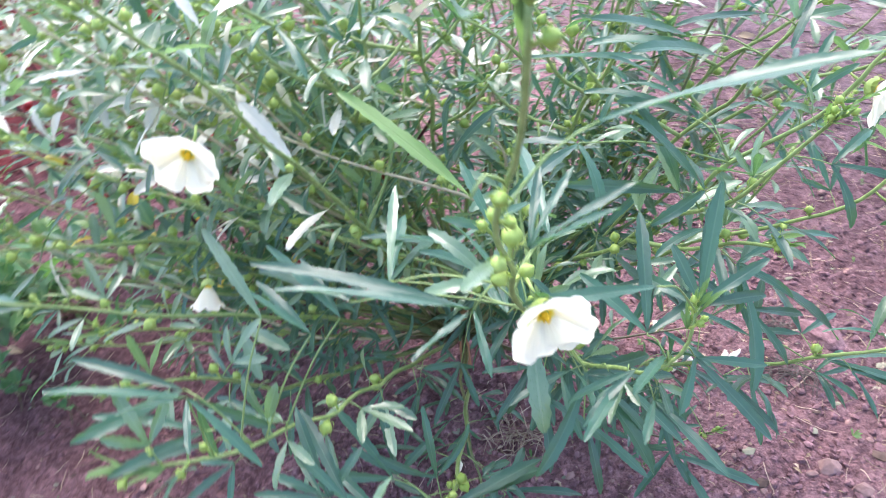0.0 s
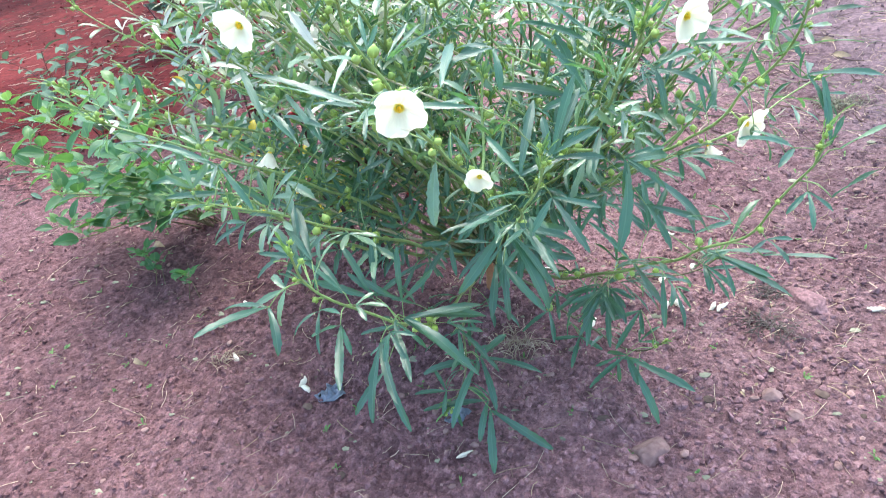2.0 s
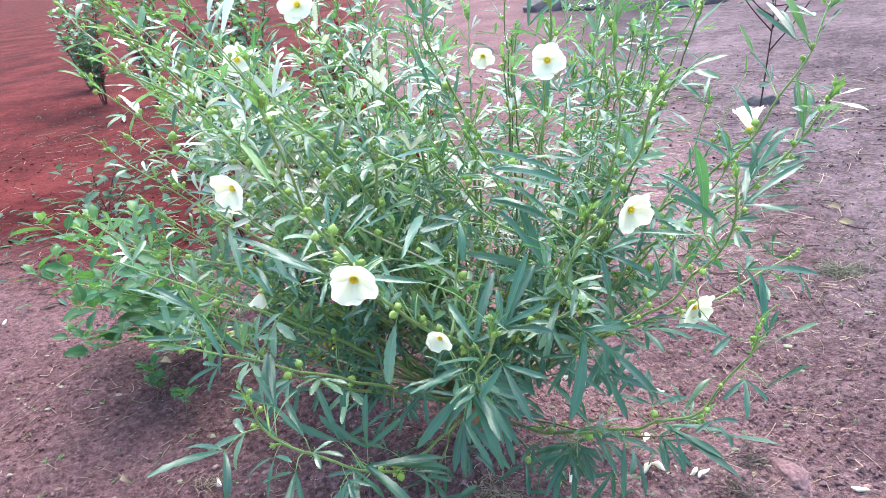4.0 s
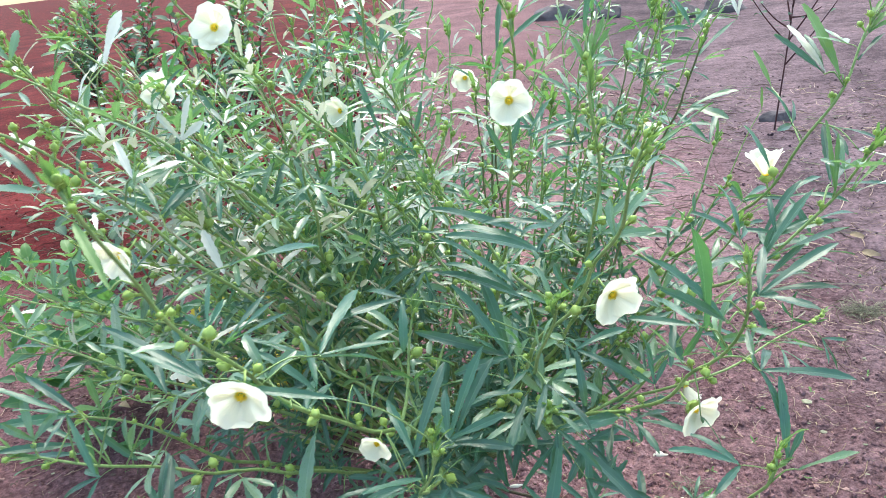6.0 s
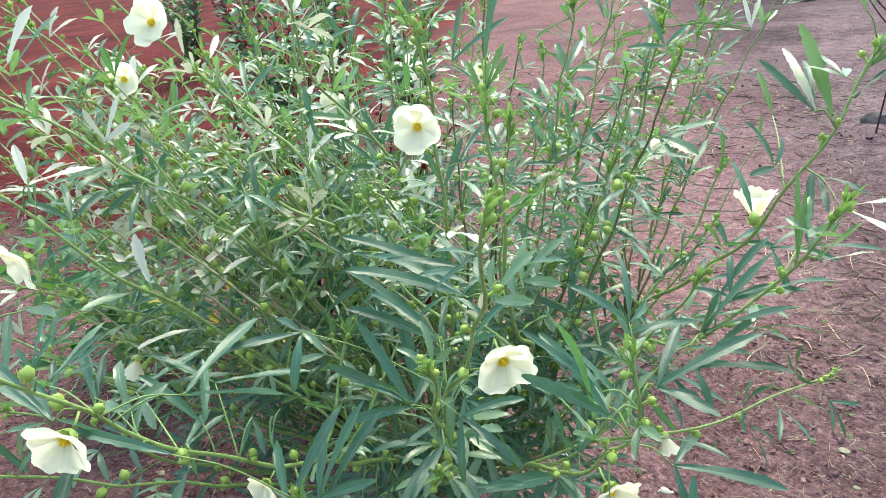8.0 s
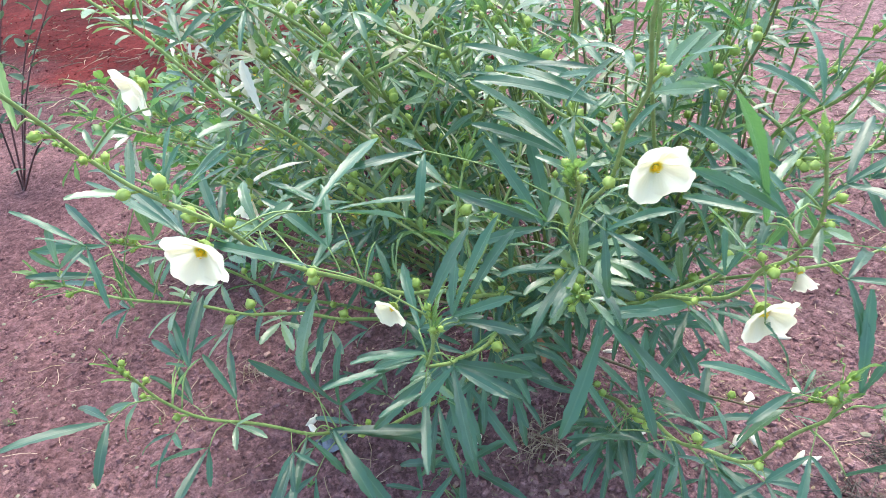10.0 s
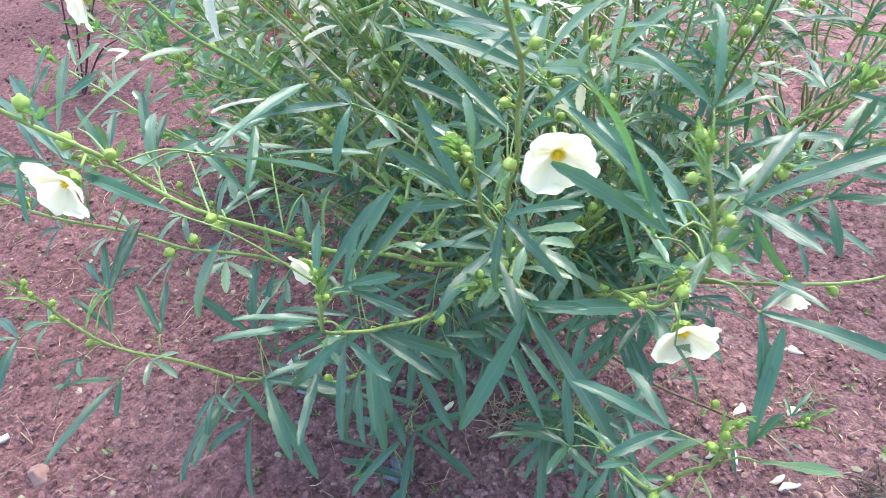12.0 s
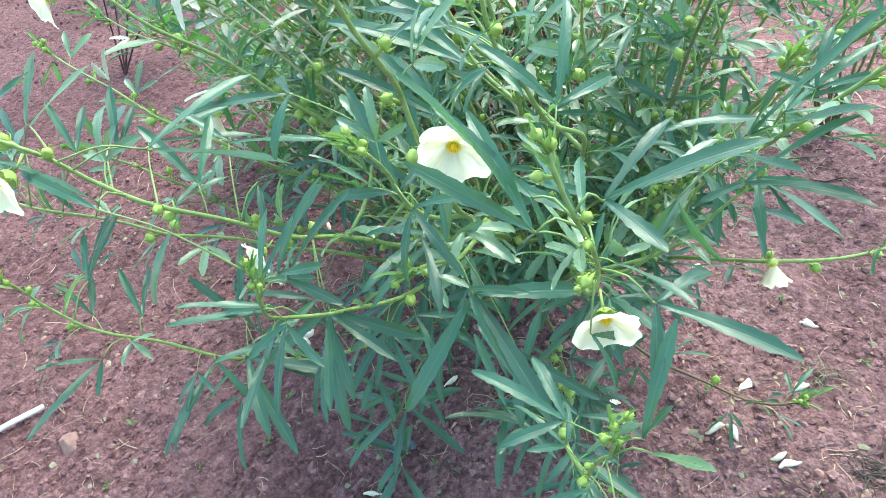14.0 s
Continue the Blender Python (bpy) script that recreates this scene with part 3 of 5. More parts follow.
S_CENTRE = stem(CROWN, (-0.11, 1.14, 0.60), (-0.08, 0.96, 1.08), (-0.15, 0.92, 1.20), (-0.24, 0.83, 1.35), (-0.30, 0.78, 1.47), first=0.3, density=0.65)
S_FAR_LEFT = stem(CROWN, (-0.25, 1.22, 0.52), (-0.33, 1.16, 0.95), (-0.45, 1.00, 1.10), (-0.50, 0.93, 1.25), (-0.60, 0.84, 1.38), first=0.25, density=0.7)
S_UPRIGHT = stem(CROWN, (-0.06, 1.25, 0.65), (-0.02, 1.12, 1.05), (0.00, 0.90, 1.28), (0.02, 0.84, 1.42), first=0.25, density=0.85)
S_MID = stem(CROWN, (0.02, 1.14, 0.55), (0.18, 0.94, 0.95), (0.24, 0.84, 1.18), (0.28, 0.76, 1.36), first=0.3, density=0.85)
S_RIGHT_FLOWER = stem(CROWN, (0.02, 1.08, 0.45), (0.20, 0.84, 0.72), (0.29, 0.72, 0.90), (0.38, 0.64, 1.03), (0.405, 0.61, 1.09), (0.44, 0.57, 1.157), (0.47, 0.53, 1.25), first=0.35, density=0.5, buds=1.0)
S_RIGHT_SECOND = stem(CROWN, (0.08, 1.10, 0.50), (0.25, 0.99, 0.74), (0.32, 0.93, 0.866), (0.342, 0.846, 0.93), (0.35, 0.80, 1.01), (0.385, 0.73, 1.11), (0.39, 0.70, 1.30), first=0.3, density=0.6, buds=1.0)
S_EAST = stem(CROWN, (0.10, 1.10, 0.40), (0.33, 0.90, 0.66), (0.45, 0.77, 0.785), (0.50, 0.73, 0.87), (0.545, 0.673, 0.935), (0.572, 0.622, 1.04), (0.575, 0.60, 1.10), first=0.3, density=0.6, buds=1.0)
S_EAST_HIGH = stem(CROWN, (0.14, 1.16, 0.45), (0.42, 1.06, 0.80), (0.53, 0.93, 0.915), (0.60, 0.87, 0.985), (0.66, 0.88, 1.06), (0.72, 0.86, 1.16), first=0.3, density=0.85)
S_FAR_EAST = stem(CROWN, (0.12, 1.24, 0.50), (0.40, 1.20, 0.80), (0.58, 1.08, 1.00), (0.680, 1.027, 1.178), (0.730, 1.068, 1.29), first=0.3, density=0.85)
S_BACK = stem(CROWN, (0.04, 1.34, 0.55), (0.24, 1.42, 0.88), (0.34, 1.40, 1.06), (0.40, 1.34, 1.28), first=0.25, density=0.85)
S_FRONT = stem((0.02, 0.98, 0.48), (0.09, 0.74, 0.60), (0.13, 0.62, 0.685), (0.17, 0.53, 0.765), (0.20, 0.505, 0.82), (0.21, 0.50, 0.88), r0=0.005, first=0.2, density=0.4, lift=-0.1)
S_TWIG = stem((0.20, 0.84, 0.72), (0.27, 0.74, 0.77), (0.31, 0.67, 0.83), (0.34, 0.62, 0.86), r0=0.004, first=0.2, density=0.8, lift=-0.2)
S_SIDE_EAST = stem(CROWN, (0.10, 1.22, 0.34), (0.34, 1.19, 0.50), (0.47, 1.18, 0.56), (0.60, 1.26, 0.60), (0.72, 1.34, 0.66), r0=0.006, first=0.35, density=0.6, lift=-0.1)
S_GROUND_EAST = stem(CROWN, (0.05, 1.12, 0.14), (0.22, 1.00, 0.10), (0.32, 0.93, 0.12), (0.38, 0.90, 0.17), r0=0.005, first=0.35, density=0.95, lift=-0.2)
S_GROUND_FAR = stem(CROWN, (0.10, 1.25, 0.12), (0.30, 1.26, 0.10), (0.44, 1.27, 0.12), (0.52, 1.28, 0.17), r0=0.005, first=0.4, density=0.8, lift=-0.1)
S_GROUND_FRONT = stem(CROWN, (-0.12, 1.00, 0.22), (-0.09, 0.82, 0.20), (-0.08, 0.74, 0.14), (-0.10, 0.68, 0.12), r0=0.005, first=0.35, density=0.95, lift=-0.2)
S_WEST = stem(CROWN, (-0.17, 0.92, 0.42), (-0.20, 0.62, 0.66), (-0.215, 0.50, 0.755), (-0.25, 0.39, 0.85), (-0.31, 0.33, 0.90), first=0.3, density=0.7)
S_WEST_FLOWER = stem(CROWN, (-0.26, 1.00, 0.45), (-0.36, 0.80, 0.66), (-0.42, 0.70, 0.76), (-0.55, 0.62, 0.86), (-0.66, 0.58, 0.93), first=0.3, density=0.75)
S_WEST_FAR = stem(CROWN, (-0.32, 1.10, 0.45), (-0.53, 0.94, 0.72), (-0.72, 0.82, 0.82), (-0.90, 0.75, 0.89), first=0.3, density=0.75)
S_WEST_LOW = stem(CROWN, (-0.28, 0.98, 0.36), (-0.36, 0.72, 0.58), (-0.39, 0.60, 0.74), (-0.44, 0.50, 0.82), r0=0.006, first=0.3, density=0.75, lift=0.0)

# stems fanning out behind, leaning away to the left and back
for k in range(9):
    a = 1.2 + 2.0 * (k + 0.5) / 9 + rng.uniform(-0.12, 0.12)
    r, h = rng.uniform(0.35, 0.8), rng.uniform(0.95, 1.38)
    tip = Vector((-0.14 + r * math.cos(a), 1.26 + r * math.sin(a) * 0.9, h))
    root = CROWN + Vector((0.10 * math.cos(a), 0.10 * math.sin(a), rng.uniform(-0.05, 0.12)))
    mid = root.lerp(tip, 0.5) + Vector((0.05 * math.cos(a), 0.05 * math.sin(a), 0.03))
    stem(CROWN, root, mid, tip, tip + Vector((math.cos(a) * 0.06, math.sin(a) * 0.05, 0.09)), r0=0.006, first=0.22, gap=0.052, density=0.9, lift=0.3, size=1.1, mat=OLDSTEM if k % 2 else STEM)

for k in range(20):
    # tall stems that lean away over the back
    x, y, z = ((rng.uniform(-0.62, -0.2), rng.uniform(1.1, 1.7), rng.uniform(1.15, 1.5)) if k % 2 else (rng.uniform(-0.25, 0.5), rng.uniform(1.0, 1.6), rng.uniform(1.05, 1.36)))
    tip = Vector((x, y, z))
    side = Vector((tip.x + 0.14, tip.y - 1.26, 0)).normalized() * 0.09
    root = CROWN + side + Vector((0, 0, rng.uniform(0.0, 0.12)))
    mid = root.lerp(tip, 0.5) + side * 0.6
    stem(CROWN, root, mid, tip, tip + (tip - mid).normalized() * 0.10, r0=0.0044, r1=0.0015, first=0.22, gap=0.05, density=0.9, lift=0.25, size=1.05, mat=OLDSTEM if k % 4 == 0 else STEM)

for k in range(22):
    # long straight stems that sprawl to the west, their outer halves rising at a low angle
    tip = Vector((rng.uniform(-0.98, -0.35), rng.uniform(0.78, 1.45), 0))
    tip.z = rng.uniform(0.74, 1.02) + 0.28 * (tip.y - 0.7) + 0.12 * (tip.x + 0.98)
    run = rng.uniform(0.42, 0.60)
    mid = tip - Vector((-0.76, -0.16, 0.58 + rng.uniform(-0.1, 0.1))) * run
    mid.x = min(mid.x, 0.02)
    root = CROWN.lerp(mid, 0.35) + Vector((0.02, 0.03, -0.01))
    stem(CROWN, root, mid, mid.lerp(tip, 0.6) + Vector((0, 0, -0.008)), tip, r0=0.0042, r1=0.0014, first=0.5, gap=0.055, density=0.75, buds=1.4, lift=0.3, size=1.05, mat=PALESTEM if k % 3 == 0 else STEM)

for k in range(13):
    # slender stems that rise to the west above the red ground
    tip = Vector((rng.uniform(-0.78, -0.30), rng.uniform(0.62, 1.15), rng.uniform(1.15, 1.42)))
    mid = CROWN.lerp(tip, 0.52) + Vector((0.05, 0.06, -0.05))
    stem(CROWN, CROWN.lerp(mid, 0.45) + Vector((0.02, 0.03, 0.0)), mid, mid.lerp(tip, 0.55) + Vector((0, 0, -0.01)), tip, r0=0.0044, r1=0.0014, first=0.5, gap=0.052, density=0.8, buds=1.5, lift=0.3, size=1.08, mat=PALESTEM if k % 2 == 0 else STEM)

for k in range(9):
    # the highest and outermost stems on that side
    tip = Vector((rng.uniform(-0.98, -0.55), rng.uniform(0.92, 1.35), rng.uniform(1.16, 1.42)))
    mid = CROWN.lerp(tip, 0.5) + Vector((0.04, 0.04, -0.06))
    stem(CROWN, CROWN.lerp(mid, 0.45), mid, mid.lerp(tip, 0.55), tip, r0=0.0044, r1=0.0014, first=0.52, gap=0.052, density=0.85, buds=1.3, lift=0.3, size=1.1, mat=PALESTEM if k % 2 == 0 else STEM)

for k in range(8):
    # lower leafy stems that spread west close above the soil
    tip = Vector((rng.uniform(-0.88, -0.28), rng.uniform(0.66, 1.15), rng.uniform(0.52, 0.88)))
    mid = CROWN.lerp(tip, 0.5) + Vector((0.02, 0.02, -0.03))
    stem(CROWN, mid, mid.lerp(tip, 0.6), tip, r0=0.0042, r1=0.0014, first=0.35, gap=0.05, density=0.85, buds=1.0, lift=0.2, size=1.0)

# leafy shoots that lean east over the trodden ground
for k in range(9):
    tip = Vector((rng.uniform(0.15, 0.62), rng.uniform(0.92, 1.35), rng.uniform(0.85, 1.22)))
    mid = CROWN.lerp(tip, 0.5) + Vector((0.07, 0, -0.06))
    stem(CROWN, mid, mid.lerp(tip, 0.6), tip, r0=0.0044, r1=0.0015, first=0.3, gap=0.05, density=0.85, lift=0.1, size=0.95)

# shorter side shoots that fill the middle
for main in (S_UPRIGHT, S_CENTRE, S_BACK, S_FAR_LEFT, S_MID, S_RIGHT_SECOND, S_EAST_HIGH, S_FAR_EAST, S_BACK_LEFT, S_LEFT_UP, S_EAST, S_FLOWER, S_RIGHT_FLOWER):
    for _ in range(4):
        i = int(len(main) * rng.uniform(0.25, 0.62))
        p = main[i]
        a = rng.random() * 6.28
        d = Vector((math.cos(a), math.sin(a) * 0.8 + 0.15, 0.5 + 0.5 * rng.random())).normalized()
        n = rng.uniform(0.16, 0.32)
        stem(p, p + d * n * 0.5 + Vector((0, 0, -0.01)), p + d * n + Vector((0, 0, 0.05)), r0=0.0034, r1=0.0018, first=0.15, gap=0.05, density=0.75, buds=0.5, lift=0.0, size=0.9, tip=rng.random() < 0.5)

# older leaves drooping round the lower stems
inner = [p for p in stem_points if 0.24 < p.z < 0.66 and p.y < 1.2]
for _ in range(55):
    p = rng.choice(inner)
    a = rng.random() * 6.28
    add_leaf(p, Vector((math.cos(a), math.sin(a) - 0.3, -0.45 + 0.5 * rng.random())), kind=rng.choice((0, 1, 3, 4, 5)), scale=rng.uniform(0.65, 0.95))

# and a skirt of hanging leaves on the side of the flowers
skirt = [p for p in stem_points if 0.30 < p.z < 0.62 and -0.05 < p.x < 0.42 and 0.5 < p.y < 1.02]
for _ in range(55):
    p = rng.choice(skirt)
    a = rng.uniform(-2.6, 0.2)
    add_leaf(p, Vector((math.cos(a), math.sin(a), -0.9 + 0.7 * rng.random())), kind=rng.choice((0, 1, 2, 3, 4, 5, 6)), scale=rng.uniform(0.7, 1.0))

# single leaves that stand out

def hero(joint, tip, kind):
    """A leaf at its own place, with a stalk from the nearest stem."""
    j, d = Vector(joint), Vector(tip) - Vector(joint)
    me = rng.choice(BLADES[kind])
    part("leaf", me, shrub, TO @ facing(j, d, (0, -0.35, 1), rng.uniform(-0.25, 0.25), d.length / 0.135))
    back = j - d * 0.35
    foot = min(stem_points, key=lambda p: (p - back).length)
    mid = foot.lerp(j, 0.55) + Vector((0, 0, 0.012))
    part("leaf_stalk", tube("leaf_stalk", [p - BASE for p in smooth_path([foot, mid, j], 0.012)], 0.0013, 0.0009, PETIOLE, 5), shrub)


hero((0.225, 0.531, 0.856), (0.258, 0.621, 0.929), "T")
hero((0.219, 0.516, 0.801), (0.279, 0.459, 0.732), "T")
hero((0.159, 0.515, 0.788), (0.073, 0.476, 0.754), "P")
hero((0.073, 0.492, 0.997), (0.045, 0.640, 0.972), "O")
hero((0.301, 0.780, 1.022), (0.142, 0.734, 1.084), "P")
hero((0.268, 0.761, 0.955), (0.135, 0.734, 1.026), "P")
hero((0.264, 0.679, 0.903), (0.179, 0.699, 0.996), "T")
hero((-0.182, 0.275, 0.744), (-0.230, 0.163, 0.772), "T")
hero((-0.182, 0.397, 0.746), (-0.220, 0.487, 0.781), "T")
hero((-0.187, 0.395, 0.750), (-0.265, 0.439, 0.765), "P")
hero((-0.166, 0.581, 0.527), (-0.187, 0.659, 0.599), "T")
hero((-0.169, 0.575, 0.527), (-0.269, 0.587, 0.629), "P")
hero((0.582, 0.637, 1.045), (0.663, 0.706, 1.068), "T")
hero((0.552, 0.600, 1.027), (0.469, 0.578, 1.105), "P")
hero((0.590, 0.688, 0.915), (0.697, 0.718, 0.893), "T")
hero((0.522, 0.687, 0.836), (0.547, 0.724, 0.758), "P")
hero((0.318, 0.711, 0.761), (0.462, 0.687, 0.643), "T")
hero((0.150, 0.526, 0.770), (0.098, 0.428, 0.809), "O")
hero((0.170, 0.521, 0.832), (0.178, 0.643, 0.888), "T")
hero((0.587, 0.874, 0.993), (0.495, 0.818, 0.987), "P")
hero((0.596, 0.863, 1.008), (0.636, 0.951, 1.019), "T")
hero((0.587, 0.899, 0.999), (0.676, 0.932, 1.077), "P")
hero((0.581, 0.835, 0.945), (0.686, 0.866, 1.004), "P")
hero((-0.318, 0.650, 1.351), (-0.333, 0.722, 1.416), "O")
hero((-0.294, 0.421, 0.904), (-0.397, 0.380, 0.952), "P")
hero((-0.287, 0.417, 0.896), (-0.250, 0.409, 0.801), "P")
hero((0.110, 0.616, 0.685), (0.192, 0.546, 0.554), "T")
hero((0.105, 0.611, 0.681), (0.232, 0.602, 0.608), "P")
hero((-0.096, 0.528, 0.519), (0.082, 0.567, 0.465), "P")
hero((0.325, 0.983, 0.207), (0.277, 0.911, 0.134), "T")
hero((-0.036, 0.762, 0.216), (0.105, 0.777, 0.173), "T")
hero((-0.035, 0.758, 0.211), (-0.159, 0.641, 0.163), "P")
hero((0.298, 0.883, 0.136), (0.441, 0.795, 0.048), "P")
hero((0.298, 0.888, 0.141), (0.218, 0.824, 0.086), "T")
hero((-0.009, 0.700, 0.112), (0.100, 0.594, -0.002), "P")
hero((-0.014, 0.722, 0.115), (-0.154, 0.662, 0.119), "T")
hero((-0.094, 0.535, 0.519), (0.085, 0.550, 0.457), "P")
hero((-0.147, 0.512, 0.399), (-0.151, 0.405, 0.310), "P")
hero((-0.122, 0.477, 0.507), (-0.077, 0.330, 0.440), "P")
hero((0.104, 0.594, 0.614), (0.157, 0.518, 0.540), "P")
hero((0.048, 0.730, 0.517), (0.116, 0.633, 0.417), "P")
hero((0.350, 0.742, 0.654), (0.450, 0.715, 0.581), "P")
hero((0.522, 0.826, 0.912), (0.520, 0.825, 0.818), "P")
hero((0.280, 0.709, 0.828), (0.222, 0.606, 0.826), "P")
hero((0.109, 0.795, 0.506), (0.152, 0.729, 0.408), "T")
hero((0.046, 0.789, 0.557), (0.028, 0.704, 0.450), "P")
hero((-0.082, 0.827, 0.500), (-0.131, 0.755, 0.431), "T")
hero((-0.165, 0.812, 0.448), (-0.231, 0.743, 0.404), "P")
hero((0.345, 0.929, 0.470), (0.318, 1.009, 0.533), "T")
hero((0.247, 0.725, 0.873), (0.136, 0.735, 0.983), "P")
hero((0.377, 0.726, 1.339), (0.393, 0.785, 1.425), "O")
hero((0.668, 1.036, 1.218), (0.620, 1.091, 1.293), "P")
hero((0.521, 0.689, 0.970), (0.428, 0.729, 0.990), "P")
hero((0.003, 0.881, 1.185), (-0.042, 0.939, 1.246), "O")
hero((-0.272, 0.390, 0.878), (-0.353, 0.343, 0.935), "P")
hero((-0.266, 0.386, 0.866), (-0.364, 0.362, 0.874), "O")
hero((0.682, 0.959, 1.070), (0.750, 1.025, 1.092), "P")
hero((0.681, 0.961, 1.073), (0.673, 1.031, 1.149), "O")
hero((0.171, 1.019, 1.281), (0.213, 1.055, 1.375), "P")
hero((-0.087, 1.105, 1.280), (-0.120, 1.140, 1.374), "P")
hero((0.424, 1.297, 1.311), (0.377, 1.355, 1.365), "P")
hero((-0.300, 0.863, 1.142), (-0.383, 0.777, 1.194), "O")
hero((-0.487, 0.850, 1.202), (-0.554, 0.882, 1.254), "P")
hero((0.118, 0.659, 0.998), (0.038, 0.571, 0.991), "T")
hero((0.269, 0.809, 1.041), (0.131, 0.753, 1.071), "O")
hero((0.268, 0.751, 0.973), (0.143, 0.720, 1.035), "O")
hero((0.508, 1.106, 1.096), (0.480, 1.177, 1.155), "P")
hero((0.429, 0.708, 0.969), (0.477, 0.747, 0.901), "P")
hero((0.073, 0.494, 0.994), (0.083, 0.655, 0.926), "O")
hero((0.156, 0.407, 1.000), (0.057, 0.369, 1.036), "O")
hero((-0.130, 0.500, 0.932), (-0.238, 0.570, 0.893), "O")
hero((0.223, 0.524, 0.867), (0.262, 0.615, 0.941), "T")

hero((0.538, 0.615, 1.043), (0.48, 0.595, 1.114), "O")
hero((0.529, 0.619, 1.005), (0.491, 0.512, 1.137), "O")


def fan_leaf(joint, tips, mat=None, width=0.0128):
    """A leaf whose lobes reach from its joint to their own tips, with a stalk from the nearest stem."""
    j = Vector(joint)
    verts, faces, uvs, slots = [], [], [], []
    for tip in tips:
        d = Vector(tip) - j
        lobe(verts, faces, uvs, slots, (0, 0, 0), math.atan2(-d.x, d.y), math.asin(d.z / d.length) + 0.10, d.length * 1.02, width * min(1.25, (d.length / 0.11) ** 0.5), 0.22, rng.uniform(-0.35, 0.35), rng, 0.52, 0.08, 18)
    part("leaf", mesh_from("leaf", verts, faces, [mat or LEAF], uvs, slots), shrub, Matrix.Translation(j - BASE))
    back = j - (Vector(tips[0]) - j) * 0.3
    foot = min(stem_points, key=lambda p: (p - back).length)
    part("leaf_stalk", tube("leaf_stalk", [p - BASE for p in smooth_path([foot, foot.lerp(j, 0.55) + Vector((0, 0, 0.010)), j], 0.012)], 0.0013, 0.0009, PETIOLE, 5), shrub)


# leaves along the front stems
fan_leaf((-0.196, 0.431, 0.980), ((-0.249, 0.490, 1.042),), LIGHTLEAF)
fan_leaf((-0.170, 0.464, 0.925), ((-0.224, 0.468, 0.984), (-0.228, 0.513, 0.957),))
fan_leaf((-0.152, 0.509, 0.904), ((-0.223, 0.555, 0.970), (-0.197, 0.569, 0.940),))
fan_leaf((-0.098, 0.539, 0.924), ((-0.092, 0.658, 0.922), (-0.054, 0.671, 0.880),))
fan_leaf((0.024, 0.507, 0.892), ((0.017, 0.586, 0.886), (-0.010, 0.581, 0.889),))
fan_leaf((0.071, 0.422, 0.965), ((0.052, 0.362, 1.042),))
fan_leaf((0.036, 0.613, 0.871), ((0.073, 0.588, 0.836), (0.042, 0.575, 0.837),))
fan_leaf((0.482, 1.094, 0.763), ((0.586, 1.097, 0.715), (0.554, 1.123, 0.712), (0.531, 1.083, 0.722),))
fan_leaf((0.445, 1.036, 0.799), ((0.476, 0.993, 0.726), (0.473, 1.035, 0.727),))
fan_leaf((0.102, 0.341, 1.192), ((0.236, 0.297, 1.233),), None, 0.0105)
fan_leaf((0.053, 0.359, 1.087), ((0.133, 0.376, 1.122), (0.091, 0.414, 1.116), (0.067, 0.425, 1.114), (0.116, 0.352, 1.118), (0.093, 0.341, 1.116),), None, 0.0085)
fan_leaf((0.005, 0.377, 1.018), ((-0.169, 0.400, 1.062), (-0.143, 0.369, 1.059), (-0.095, 0.415, 1.010), (0.016, 0.326, 0.994), (-0.040, 0.326, 1.017),), None, 0.0095)
fan_leaf((-0.270, 0.384, 0.933), ((-0.368, 0.351, 0.984), (-0.254, 0.330, 0.920), (-0.211, 0.352, 0.871), (-0.311, 0.345, 0.959),), None, 0.0105)
fan_leaf((-0.067, 0.418, 1.020), ((-0.063, 0.507, 1.057),), LIGHTLEAF, 0.0095)
fan_leaf((-0.117, 0.350, 0.650), ((-0.122, 0.272, 0.689), (-0.067, 0.219, 0.635), (-0.093, 0.318, 0.616)))
fan_leaf((-0.089, 0.484, 0.549), ((-0.023, 0.365, 0.517), (-0.044, 0.498, 0.473)))
fan_leaf((-0.162, 0.392, 0.749), ((-0.216, 0.426, 0.791), (-0.219, 0.483, 0.791), (-0.175, 0.371, 0.768)))
fan_leaf((-0.145, 0.429, 0.658), ((-0.213, 0.442, 0.710), (-0.214, 0.487, 0.685)))
fan_leaf((0.176, 0.503, 0.748), ((0.236, 0.417, 0.721), (0.154, 0.439, 0.753), (0.189, 0.534, 0.701)))
fan_leaf((0.138, 0.599, 0.696), ((0.218, 0.526, 0.633),))
fan_leaf((0.191, 0.517, 0.807), ((0.141, 0.432, 0.840),))
# leaves on the east side
fan_leaf((0.590, 0.823, 1.005), ((0.689, 0.801, 1.066), (0.653, 0.874, 1.093), (0.605, 0.837, 1.054)))
fan_leaf((0.578, 0.817, 0.986), ((0.649, 0.797, 1.002),))
fan_leaf((0.626, 0.624, 0.828), ((0.614, 0.686, 0.908), (0.643, 0.642, 0.866)))
fan_leaf((0.639, 0.620, 0.823), ((0.698, 0.611, 0.864),), LIGHTLEAF)
fan_leaf((0.630, 0.584, 0.760), ((0.685, 0.581, 0.806),))
fan_leaf((0.462, 0.706, 0.573), ((0.572, 0.663, 0.546), (0.601, 0.634, 0.528), (0.576, 0.706, 0.572)))
fan_leaf((0.553, 0.672, 0.591), ((0.660, 0.631, 0.613),))
fan_leaf((0.360, 0.727, 0.608), ((0.341, 0.800, 0.672), (0.392, 0.800, 0.660), (0.277, 0.742, 0.653)))
fan_leaf((0.325, 0.728, 0.529), ((0.242, 0.759, 0.597), (0.384, 0.643, 0.491), (0.418, 0.721, 0.503)))
